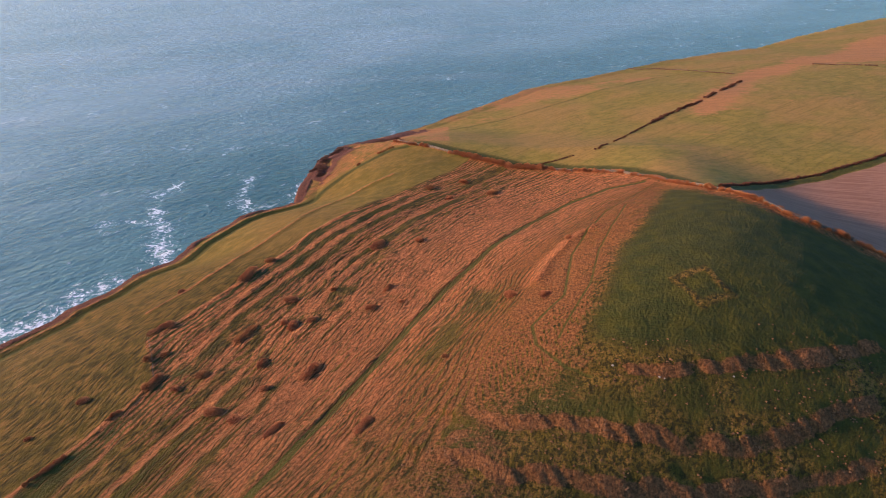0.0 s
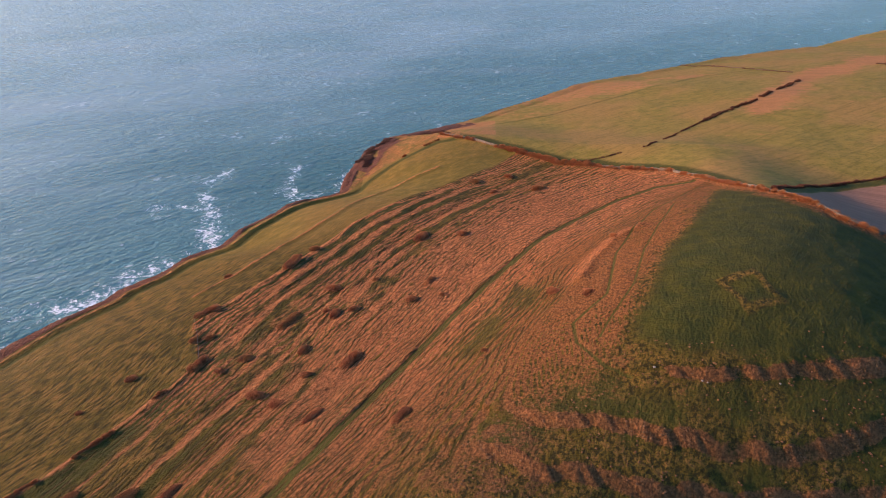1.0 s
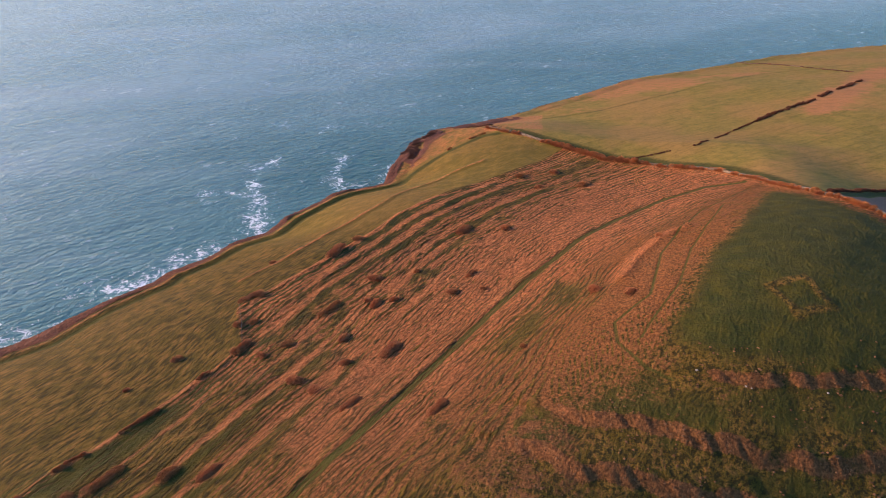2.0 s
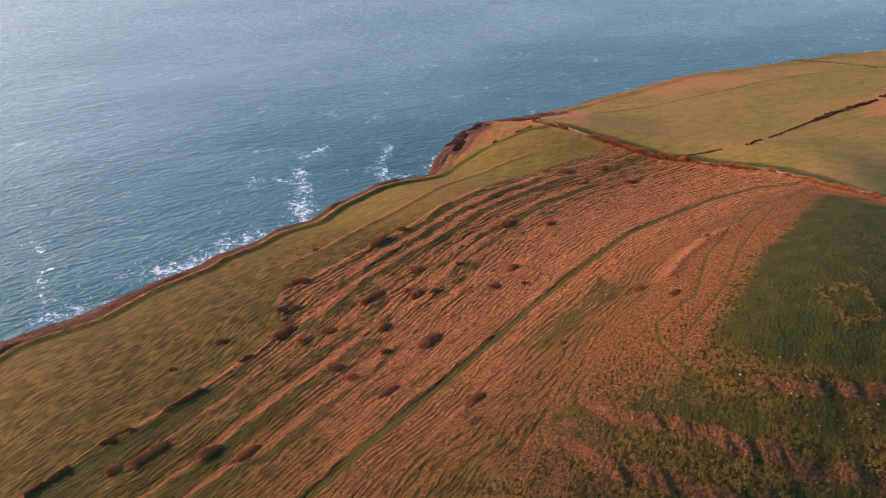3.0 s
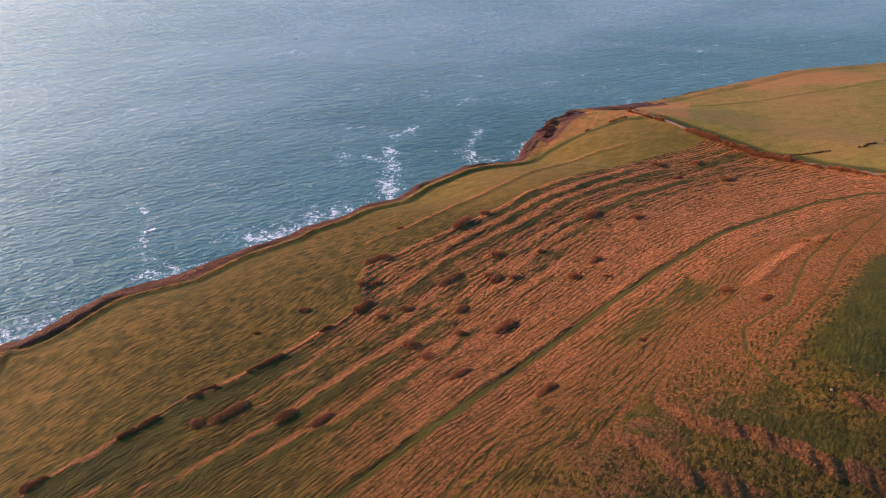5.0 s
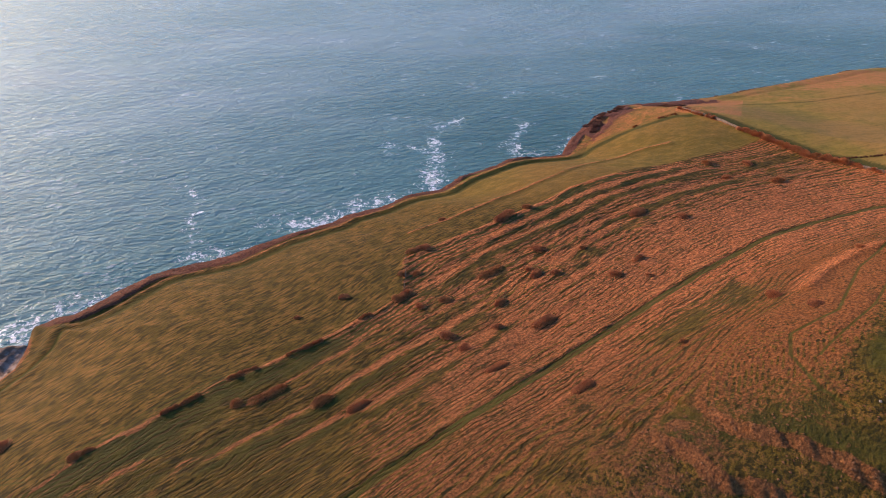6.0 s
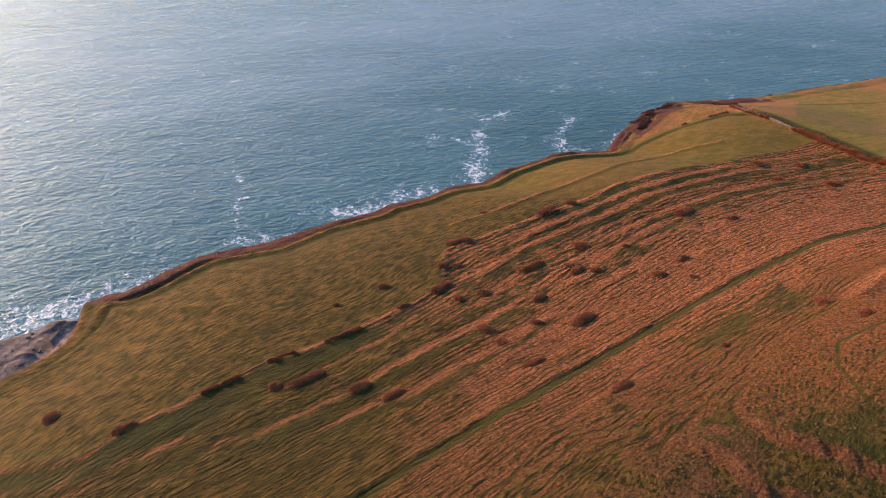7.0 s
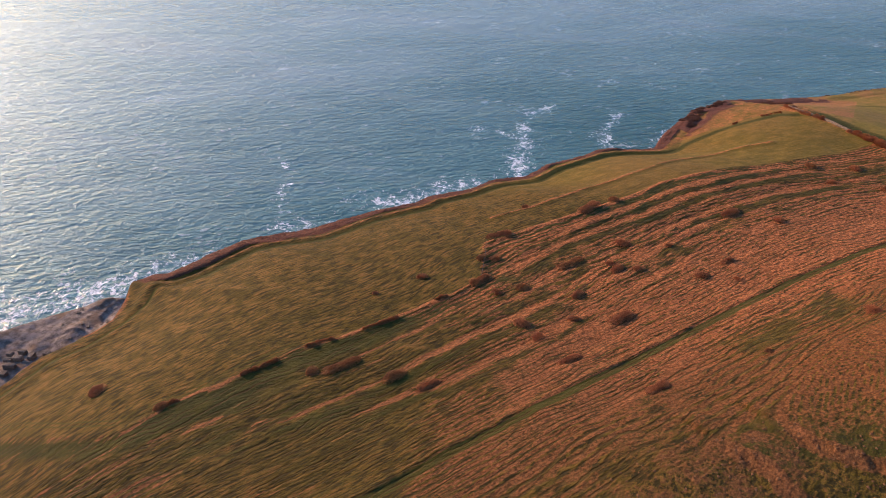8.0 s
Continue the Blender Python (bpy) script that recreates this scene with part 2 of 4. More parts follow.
# ---- plan: lines on the ground, in metres ----
COAST = [(-330, -900), (-290, -400), (-240, -150), (-226, 0), (-225, 71), (-226, 87), (-222, 98), (-222, 115), (-226, 124), (-232, 130), (-237, 136), (-233, 143), (-228, 147), (-226, 158), (-224, 169),
         (-221, 184), (-210, 198), (-199, 210), (-194, 221), (-187, 234), (-178, 246), (-171, 255), (-169, 264), (-158, 279), (-151, 296), (-137, 310),
         (-132, 329), (-117, 358), (-110, 366), (-88, 382), (-89, 408), (-85, 447), (-71, 481), (-52, 496), (-19, 526), (3, 550), (43, 595), (83, 641),
         (118, 665), (188, 712), (239, 749), (299, 783), (361, 812), (445, 882), (539, 957), (618, 1007), (900, 1230), (1500, 1700), (2600, 2300), (5200, 3300)]
LYNCHET_EDGE = [(-191, 52), (-168, 59), (-151, 67), (-147, 78), (-136, 102), (-128, 120), (-115, 136), (-108, 153), (-100, 169), (-96, 183), (-109, 210),
                (-105, 217), (-102, 222), (-95, 235), (-86, 249), (-79, 265), (-71, 281), (-63, 300), (-44, 329), (-22, 350), (6, 375), (16, 389)]
WALL_CLIFF = [(-31, 443), (-21, 429), (-8, 416), (6, 402), (22, 388), (35, 376), (40, 370)]
WALL_CREST = [(40, 370), (56, 362), (66, 352), (81, 338), (90, 325), (97, 303), (101, 276), (107, 254), (112, 245), (118, 233), (123, 221), (131, 216),
              (140, 214), (149, 204), (175, 185), (230, 160)]
HEDGE_FAR = [(40, 370), (58, 370), (70, 373), (90, 379), (116, 417), (136, 440), (164, 471), (179, 482), (221, 532), (239, 555)]
WALL_FAR = [(190, 715), (213, 697), (230, 648), (253, 603)]
WALL_EAST = [(323, 609), (340, 587), (357, 563), (380, 535)]
HEDGE_PLOUGH = [(114, 262), (142, 296), (168, 311), (183, 314), (190, 318), (206, 323), (224, 332), (290, 365)]
TAN_STRIP = [(176, 452), (193, 473), (219, 512), (254, 557), (317, 605), (373, 588), (470, 700), (500, 790), (450, 769), (378, 688), (315, 642), (263, 599), (228, 556), (185, 490)]
CLIFF_STRIP = [(-26, 492), (42, 514), (100, 556), (187, 625), (272, 650)]
HEADLAND = [(-96, 366), (-83, 375), (-77, 392), (-65, 408), (-52, 419), (-34, 432), (-23, 431)]
TRACK = [(-95, 40), (-80, 64), (-68, 86), (-60, 102), (-51, 116), (-42, 132), (-33, 150), (-23, 171), (-12, 193), (1, 220), (20, 252), (39, 277), (60, 296), (79, 303), (93, 298)]
SUMMIT = [(95, 266), (70, 215), (59, 199), (53, 183), (47, 168), (42, 161), (42, 153), (50, 147), (69, 149), (91, 148), (123, 150), (220, 120), (220, 150), (146, 199), (120, 215), (101, 245)]
NOSE = [(-60, 60), (-19, 116), (-9, 127), (2, 138), (17, 142), (36, 150), (42, 153), (50, 147), (69, 149), (91, 148), (123, 152), (220, 120), (220, 20)]
BAND_UPPER = [(43, 142), (59, 140), (74, 141), (97, 145), (119, 152)]
BAND_MIDDLE = [(7, 136), (16, 132), (43, 126), (56, 124), (69, 123), (84, 126), (96, 131), (111, 135)]
BAND_LOWER = [(-3, 126), (15, 118), (35, 115), (54, 115), (74, 116), (105, 121)]
DAMP = [(11, 209), (19, 207), (21, 187), (12, 186), (1, 168), (-6, 165), (-11, 172)]
SCAR = [(30, 199), (35, 213), (45, 228), (55, 235)]
SHEEP_PATH = [(92, 285), (67, 259), (45, 212), (37, 179), (26, 167), (26, 157), (32, 145), (38, 141)]
SHEEP_PATH_UPPER = [(76, 261), (53, 207), (45, 181), (35, 163), (32, 157)]
FIELD_RUT = [(-198, 56), (-170, 64), (-154, 71), (-148, 84), (-139, 104), (-130, 121)]
EDGE_PATH = [(-219, 20), (-218, 60), (-219, 85), (-215, 98), (-215, 116), (-217, 127), (-222, 136)]
FIELD_BANK = [(-119, 235), (-107, 253), (-101, 266), (-96, 282), (-86, 299), (-76, 318), (-66, 345), (-46, 371), (-29, 381)]

# the banks of the old strips: line, rise, half width of the dead grass on it
LYNCHET_FIELD = [(-102, 222), (-95, 235), (-86, 249), (-79, 265), (-71, 281), (-63, 300), (-44, 329)]
LYNCHET_HEDGED = [(-150, 64), (-147, 76), (-136, 102), (-128, 120), (-115, 136), (-108, 153), (-100, 169)]
LYNCHET_SECOND = [(-88, 222), (-82, 237), (-75, 249), (-67, 268), (-59, 286), (-49, 302), (-38, 320), (-28, 337), (-19, 348)]
LYNCHET_THIRD = [(-89, 192), (-85, 206), (-81, 222), (-74, 236), (-67, 247), (-63, 257), (-56, 271), (-50, 285), (-40, 301), (-24, 325), (-11, 342), (-2, 349)]
LYNCHET_FOURTH = [(-53, 240), (-49, 252), (-43, 264), (-38, 275), (-30, 287), (-24, 296), (-16, 310), (-5, 322), (5, 333), (19, 348)]
LYNCHET_FORK = [(-55, 216), (-50, 226), (-45, 236), (-40, 255), (-33, 267)]
LYNCHET_FORK_UPPER = [(-40, 236), (-34, 247), (-29, 260)]
LYNCHET_THICKET = [(-61, 194), (-59, 201), (-53, 207), (-48, 208)]
LYNCHET_MIDDLE = [(-80, 184), (-75, 197), (-71, 209)]
LYNCHET_BEND = [(-46, 195), (-43, 205), (-36, 217), (-31, 227)]
LYNCHET_FAINT = [(-19, 235), (-13, 246), (-4, 259)]
LYNCHET_LOWEST = [(-133, 73), (-128, 87), (-123, 98), (-107, 125), (-104, 133), (-99, 144), (-94, 157)]
LYNCHET_LOWER = [(-118, 80), (-115, 89), (-100, 107), (-94, 120), (-87, 133), (-80, 149), (-73, 164), (-66, 183)]
LYNCHET_LONG = [(-93, 98), (-90, 105), (-84, 116), (-76, 125), (-69, 138), (-63, 152), (-57, 165), (-54, 182)]
LYNCHET_UPPER = [(-53, 123), (-49, 146), (-45, 152), (-40, 164), (-37, 173), (-38, 189)]
LYNCHET_ABOVE = [(-32, 124), (-25, 138), (-15, 152), (-10, 161)]
LYNCHETS = ((LYNCHET_FIELD, 1.0, 1.7), (LYNCHET_HEDGED, 0.6, 0.9), (LYNCHET_SECOND, 1.2, 1.9), (LYNCHET_THIRD, 1.4, 2.2), (LYNCHET_FOURTH, 1.3, 2.2), (LYNCHET_FORK, 1.0, 2.2), (LYNCHET_FORK_UPPER, 0.9, 1.8),
            (LYNCHET_THICKET, 0.9, 2.2), (LYNCHET_MIDDLE, 0.9, 2.0), (LYNCHET_BEND, 0.9, 2.0), (LYNCHET_FAINT, 0.6, 1.5), (LYNCHET_LOWEST, 0.8, 1.3), (LYNCHET_LOWER, 1.1, 1.9),
            (LYNCHET_LONG, 1.0, 1.7), (LYNCHET_UPPER, 0.8, 1.5), (LYNCHET_ABOVE, 0.7, 1.2))


def side(X, Y, line):
    """Distance to a line of points, positive on its right hand."""
    best, sgn = np.full(X.shape, 1e18), np.ones(X.shape)
    for (ax, ay), (bx, by) in zip(line[:-1], line[1:]):
        dx, dy = bx - ax, by - ay
        t = np.clip(((X - ax) * dx + (Y - ay) * dy) / (dx * dx + dy * dy), 0, 1)
        ex, ey = X - ax - t * dx, Y - ay - t * dy
        q = ex * ex + ey * ey
        m = q < best
        best, sgn = np.where(m, q, best), np.where(m, np.sign(ex * dy - ey * dx), sgn)
    return np.sqrt(best) * sgn


def inside(X, Y, ring):
    hit = np.zeros(X.shape, bool)
    for (ax, ay), (bx, by) in zip(ring, ring[1:] + ring[:1]):
        if ay != by:
            hit ^= ((ay > Y) != (by > Y)) & (X < (bx - ax) * (Y - ay) / (by - ay) + ax)
    return hit


def area(X, Y, ring, soft):
    """1 inside a ring of points, 0 outside, with a soft edge."""
    d = np.abs(side(X, Y, ring + ring[:1]))
    return ease(np.where(inside(X, Y, ring), d, -d) / soft * 0.5 + 0.5)


def ease(t):
    t = np.clip(t, 0, 1)
    return t * t * (3 - 2 * t)


def rough(X, Y, size, seed=0):
    """Smooth noise from 0 to 1 with lumps of that size."""
    x, y = X / size + seed * 17.3, Y / size - seed * 9.1
    i, j = np.floor(x), np.floor(y)
    u, v = ease(x - i), ease(y - j)

    def h(a, b):
        s = np.sin(a * 127.1 + b * 311.7 + seed * 74.7) * 43758.5453
        return s - np.floor(s)

    return (h(i, j) * (1 - u) + h(i + 1, j) * u) * (1 - v) + (h(i, j + 1) * (1 - u) + h(i + 1, j + 1) * u) * v


def fractal(X, Y, size, octaves=4, seed=0):
    return sum(rough(X, Y, size / 2 ** k, seed + k) * 0.5 ** k for k in range(octaves)) / sum(0.5 ** k for k in range(octaves))


def inland(X, Y):
    return side(X, Y, COAST)


def hillside(X, Y, d):
    """The smooth lie of the land: rising from the cliff, a hill with a blunt nose, a side valley."""
    at, up = (0, 60, 115, 170, 230, 350, 600, 3000), (33.5, 57.6, 62.4, 72.6, 91.8, 82.9, 94.4, 114.4)
    z = sum(np.interp(d + o, at, up) for o in (-24, -12, 0, 12, 24)) / 5
    a = radians(-21.3)
    u, w = (X - 80.8) * math.cos(a) + (Y - 158.3) * math.sin(a), (Y - 158.3) * math.cos(a) - (X - 80.8) * math.sin(a)
    z = z + 22.4 * np.exp(-0.5 * (u / 44.7) ** 2 - 0.5 * (w / 89.1) ** 2)
    z = z - 57.9 * np.exp(-0.5 * ((X - 69.2) ** 2 + (Y - 52.7) ** 2) / 46.8 ** 2)
    t = np.clip(((X - 60) * 190 - (Y - 350) * 90) / (190 ** 2 + 90 ** 2), 0, 1)
    z = z - 2.5 * np.exp(-0.5 * ((X - 60 - 190 * t) ** 2 + (Y - 350 + 90 * t) ** 2) / 45 ** 2)
    # past the walls the pastures go on rising inland
    beyond = sum(np.interp(d + o, (0, 60, 115, 170, 230, 350, 600, 3000), (33.5, 46, 56, 66, 76, 90, 108, 150)) for o in (-24, -12, 0, 12, 24)) / 5
    w = ease(-side(X, Y, WALL_CLIFF[:-1] + WALL_CREST) / 85)
    return z * (1 - w) + beyond * w


FLOW_LOW = [(-160, 20), (-160, 60), (-156, 80), (-146, 104), (-137, 122), (-126, 142), (-117, 165), (-112, 190), (-106, 215), (-102, 222), (-95, 235), (-86, 249), (-79, 265), (-71, 281), (-63, 300), (-44, 329), (-22, 350), (6, 375), (30, 400)]
FLOW_MID = [(-135, 25), (-117, 63), (-101, 95), (-88, 118), (-74, 153), (-63, 177), (-50, 214), (-33, 264), (-21, 281), (2, 319), (26, 342), (55, 365)]
FLOW_HIGH = [(-65, 60), (-45, 95), (-35, 114), (-22, 134), (-14, 150), (-5, 168), (10, 188), (24, 221), (39, 239), (67, 269), (95, 290)]
FLOW_TOP = [(-22, 95), (-6, 120), (2, 138), (6, 147), (9, 159), (17, 177), (30, 200), (45, 228), (68, 255), (97, 282)]


def flow(X, Y, flat):
    """Metres up the slope, across the lines that the old strips and sheep paths follow."""
    lines = [(FLOW_LOW, 0.0), (FLOW_MID, 38.0), (TRACK, 80.0), (FLOW_HIGH, 99.0), (FLOW_TOP, 113.0)]
    dist = [side(X, Y, line) for line, _ in lines]
    out = np.where(dist[0] < 0, dist[0], 0.0)
    for (_, a), (_, b), da, db in zip(lines, lines[1:], dist, dist[1:]):
        t = np.clip(da / np.maximum(da - db, 0.01), 0, 1)
        out = np.where(da > 0, a + (b - a) * t, out)
    w = ease(dist[-1] / 12)
    past = 113 + (flat - 89.5) * 5
    return np.where(dist[-1] > 0, 113 * (1 - w) + past * w + dist[-1] * (1 - w), out)


def land(X, Y):
    """Height of the ground, and what grows on it."""
    d = inland(X, Y)
    flat = hillside(X, Y, d)
    edge, track = side(X, Y, LYNCHET_EDGE), side(X, Y, TRACK)
    wall = side(X, Y, WALL_CLIFF[:-1] + WALL_CREST)
    near = ease(wall / 2 + 0.5) * ease((480 - Y) / 6)
    slope = ease(edge / 3 + 0.5) * near
    nose, summit = area(X, Y, NOSE, 14), area(X, Y, SUMMIT, 9)
    warp = 1.5 * fractal(X, Y, 22, 3, 5) + 0.35 * fractal(X, Y, 5, 2, 9)
    # strip lynchets between the field edge and the track: a gentle tread, then a short bank up to the next
    up = flow(X, Y, flat)
    strips = slope * ease((up - 3) / 6) * (1 - nose)
    strips = strips * (1 - 0.72 * ease((up - 40) / 16)) * ease((112 - up) / 20) * 0.45 * (0.25 + 0.75 * ease((fractal(up * 4, 0.53 * X + 0.85 * Y, 60, 2, 17) - 0.36) / 0.2))
    along_slope = 0.53 * X + 0.85 * Y
    ph = up / 8.2 + 1.9 * (fractal(up * 5, along_slope, 85, 3, 5) - 0.5) + 0.12 * rough(X, Y, 6, 9)
    f = ph - np.floor(ph)
    riser = ease((f - 0.66) / 0.08) * ease((1.02 - f) / 0.08)
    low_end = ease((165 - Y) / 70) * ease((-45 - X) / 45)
    z = flat + strips * (0.74 - 0.34 * low_end) * np.where(f < 0.70, 0.5 - f / 0.70, (f - 0.70) / 0.30 - 0.5)
    bank, green_shade = np.zeros(X.shape), np.zeros(X.shape)
    for line, rise, wide in LYNCHETS:
        xs, ys = [q[0] for q in line], [q[1] for q in line]
        m = (X > min(xs) - 16) & (X < max(xs) + 16) & (Y > min(ys) - 16) & (Y < max(ys) + 16)
        if not m.any():
            continue
        x, y = X[m], Y[m]
        s = side(x, y, line) + 2.2 * (rough(x, y, 9, 83) - 0.5) + 0.8 * (rough(x, y, 3, 84) - 0.5)
        ends = np.minimum(np.hypot(x - xs[0], y - ys[0]), np.hypot(x - xs[-1], y - ys[-1]))
        keep = ease(ends / 9) * near[m] * (0.55 + 0.45 * ease((rough(x, y, 18, 85) - 0.2) / 0.3))
        z[m] += keep * rise * 0.5 * np.tanh(s / 1.1) * np.exp(-(s / np.where(s > 0, 13.0, 5.0)) ** 2)
        bank[m] = np.maximum(bank[m], keep * np.exp(-(s / wide) ** 2))
        # greener strip above each bank, its colour also standing in for the crest's shade
        green_shade[m] = np.maximum(green_shade[m], min(1.0, max(0.0, rise * 2.0 - 1.3)) * keep * np.exp(-((s - wide * 2.1) / 1.9) ** 2))
    # sheep terraces, fainter towards the far end
    calm_end = ease((Y - 215) / 90)
    z = z - 0.2 * calm_end * strips * 0.74 * np.where(f < 0.70, 0.5 - f / 0.70, (f - 0.70) / 0.30 - 0.5)
    ph2 = up / 2.15 + 2.6 * (fractal(up * 4, along_slope, 46, 3, 2) - 0.5) + 0.45 * rough(X, Y, 3.2, 4)
    g = ph2 - np.floor(ph2)
    ribs = np.where(g < 0.66, 0.5 - g / 0.66, (g - 0.66) / 0.34 - 0.5)
    tramp = slope * (1 - summit) * ease((fractal(X, Y, 15, 2, 7) - 0.25) / 0.3) * (1 - 0.8 * nose)
    z = z + tramp * ribs * 0.24 * (1 - 0.45 * calm_end) * (1 - 0.45 * ease((150 - Y) / 60) * ease((30 - up) / 30))
    # scarps round the nose
    band = np.zeros(X.shape)
    for line, drop in ((BAND_UPPER, 1.1), (BAND_MIDDLE, 1.4), (BAND_LOWER, 1.4)):
        s = -side(X, Y, line) + 2.2 * (rough(X, Y, 7, 3) - 0.5)
        t0 = np.minimum(np.hypot(X - line[0][0], Y - line[0][1]), np.hypot(X - line[-1][0], Y - line[-1][1]))
        keep = np.exp(-(np.abs(s) / 9) ** 2) * ease(t0 / 10 + 0.15)
        groove = ease((rough(X * 0.80 + Y * 0.60 + 1.0 * rough(X, Y, 6, 34), (Y * 0.80 - X * 0.60) * 0.16, 1.6, 33) - 0.32) / 0.3)
        z = z + keep * drop * 0.5 * np.tanh(s / 1.6) + keep * np.exp(-(s / 2.2) ** 2) * (0.65 * groove - 0.3)
        # dead grass thins in the grooves, putting part of their shade into the colour
        band = np.maximum(band, ease(1.5 - np.abs(s + 0.2) / 1.5) * keep * (0.40 + 0.60 * groove))
    # banks, tracks and earthworks
    hedge_bank = np.exp(-(edge / 1.6) ** 2) * ease((330 - Y) / 30)
    z = z + 0.25 * hedge_bank - 0.35 * slope * np.exp(-((edge - 4.5) / 3.0) ** 2)
    z = z + 0.7 * np.exp(-(side(X, Y, FIELD_BANK) / 2.2) ** 2)
    cart = np.exp(-(np.abs(track) / 1.6) ** 4)
    ruts = np.exp(-((np.abs(track) - 0.95) / 0.34) ** 2)
    z = z - 0.10 * cart - 0.09 * ruts + 0.4 * np.exp(-((track + 2.6) / 1.1) ** 2) * near
    paths = np.maximum(np.exp(-(side(X, Y, SHEEP_PATH) / 0.7) ** 2), np.exp(-(side(X, Y, SHEEP_PATH_UPPER) / 0.6) ** 2))
    z = z - 0.3 * paths
    scar = np.exp(-(side(X, Y, SCAR) / 2.8) ** 2)
    z = z + 1.3 * np.exp(-((side(X, Y, SCAR) - 2.0) / 2.6) ** 2)
    ex, ey = (X - 73) * 0.94 + (Y - 167) * 0.34, (Y - 167) * 0.94 - (X - 73) * 0.34
    ring = np.maximum(np.abs(ex) / 1.0, np.abs(ey) / 1.25) + 0.7 * (rough(X, Y, 4, 8) - 0.5)
    z = z + 0.32 * np.exp(-((ring - 5.0) / 1.6) ** 2) - 0.25 * np.exp(-(ring / 3) ** 2) + 0.08 * np.exp(-((ring - 12) / 2.5) ** 2) * (ex > 0)
    far = 1 - near
    crest_bank = np.exp(-((wall - 0.6) / 2.0) ** 2) * (Y < 500)
    z = z + 0.5 * crest_bank + 0.35 * far * np.exp(-((side(X, Y, CLIFF_STRIP) + 2) / 3.0) ** 2)
    ruts_field = np.exp(-((np.abs(side(X, Y, FIELD_RUT)) - 0.9) / 0.5) ** 2)
    # the worn edge of the cliff with its scrub bank, and the drop to the sea
    brink = 7.5 + 6.5 * ease((250 - Y) / 60) * ease((Y - 132) / 22)
    lip = np.exp(-((d - 4.0) / 3.4) ** 2)
    coastal = ease((378 - Y) / 12 + 0.5) * ease((Y - 128) / 30) * (0.55 + 0.45 * ease((fractal(X, Y, 26, 2, 44) - 0.1) / 0.3))
    edge_path = np.exp(-(side(X, Y, EDGE_PATH) / 1.1) ** 2)
    edge_bank = np.exp(-((np.abs(side(X, Y, EDGE_PATH)) - 4) / 2.4) ** 2) * ease((160 - Y) / 20)
    z = z - 0.4 * edge_path + 0.5 * edge_bank
    z = z + 0.7 * lip * rough(X, Y, 9, 6) * ease((Y - 128) / 30) - 0.3 * np.exp(-((d - brink + 4.0) / 1.6) ** 2) + 0.9 * coastal * np.exp(-((d - brink) / 2.0) ** 2) * (0.7 + 0.5 * rough(X, Y, 20, 16)) - 0.5 * np.exp(-((d - brink - 4.5) / 2.4) ** 2)
    lumps = fractal(X, Y, 30, 3, 11) - 0.5
    z = z + 1.3 * lumps * (1 - 0.65 * nose) + (0.25 + 0.35 * slope) * (fractal(X, Y, 4.2, 3, 12) - 0.5)
    c = -d + 5 * (fractal(X, Y, 14, 3, 13) - 0.5)
    fall = ease(c / 13)
    ledge = -5.0
    quarry = ease((152 - Y) / 8 + 0.5) * ease((Y + 60) / 40) * ease((d + 41 + 0.75 * np.clip(149 - Y, 0, 60)) / 9 + 0.5)
    ledge = ledge * (1 - quarry) + quarry * (3.6 + 4.5 * (fractal(X, Y, 14, 4, 14) - 0.42) + 3.2 * np.floor(4 * rough(X, Y, 17, 15)) / 4 * ease((d + 56) / 20) + 8 * ease((d + 30) / 20))
    z = np.where(c > 0, z * (1 - fall) + ledge * fall, z)
    # cover
    plough = ease(wall / -3 + 0.2) * ease(side(X, Y, HEDGE_PLOUGH) / 4 - 1.2) * ease((X - 108) / 8)
    green_tread = strips * ease((f - 0.22) / 0.2) * (1 - riser) * ease((fractal(X, Y, 18, 2, 27) - 0.30) / 0.25)
    dead = slope * (0.70 + 0.3 * riser * strips - 0.52 * green_tread) + 0.7 * tramp * np.clip(-ribs * 2 + 0.1, -0.75, 0.4) * (g < 0.66) + 0.2 * tramp * (g > 0.66)
    dead = dead * (1 - summit) * (1 - nose * (0.10 + 0.52 * ease((X + 10) / 80))) * (1 - 0.10 * ease((up - 92) / 16)) * (1 - 0.30 * ease((190 - Y) / 110)) + band * 1.0 + 0.6 * np.exp(-(side(X, Y, FIELD_BANK) / 1.5) ** 2) + 0.85 * bank - 0.32 * green_shade + scar * 0.9
    dead = dead + 0.30 * nose * (fractal(X, Y, 5, 3, 21) - 0.48) + 0.25 * hedge_bank
    head = ease(-side(X, Y, HEADLAND) / 3 + 0.3) * ease((d + 2) / 4) * (Y < 520) * (X < 5) * (Y > 362)
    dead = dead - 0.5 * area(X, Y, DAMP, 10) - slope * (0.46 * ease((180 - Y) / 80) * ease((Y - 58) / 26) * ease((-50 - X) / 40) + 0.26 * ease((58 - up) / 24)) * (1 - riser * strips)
    dead = dead + far * 0.30 * ease((fractal(X, Y, 60, 3, 22) - 0.35) / 0.3) + 0.75 * area(X, Y, TAN_STRIP, 22)
    dead = dead + far * 0.26 * ease(-side(X, Y, CLIFF_STRIP) / 6 + 0.5) * (Y < 640) + 0.48 * head
    cliff = ease((c + 5) / 4) * ease((22 - c) / 8) * (0.45 + 0.55 * ease((Y - 128) / 14))
    dead = np.clip(dead + 0.55 * crest_bank + 0.5 * cliff * ease((520 - Y) / 40) + 0.55 * np.exp(-((d - brink + 0.3) / 1.6) ** 2) * coastal + 0.3 * edge_bank, 0, 1)
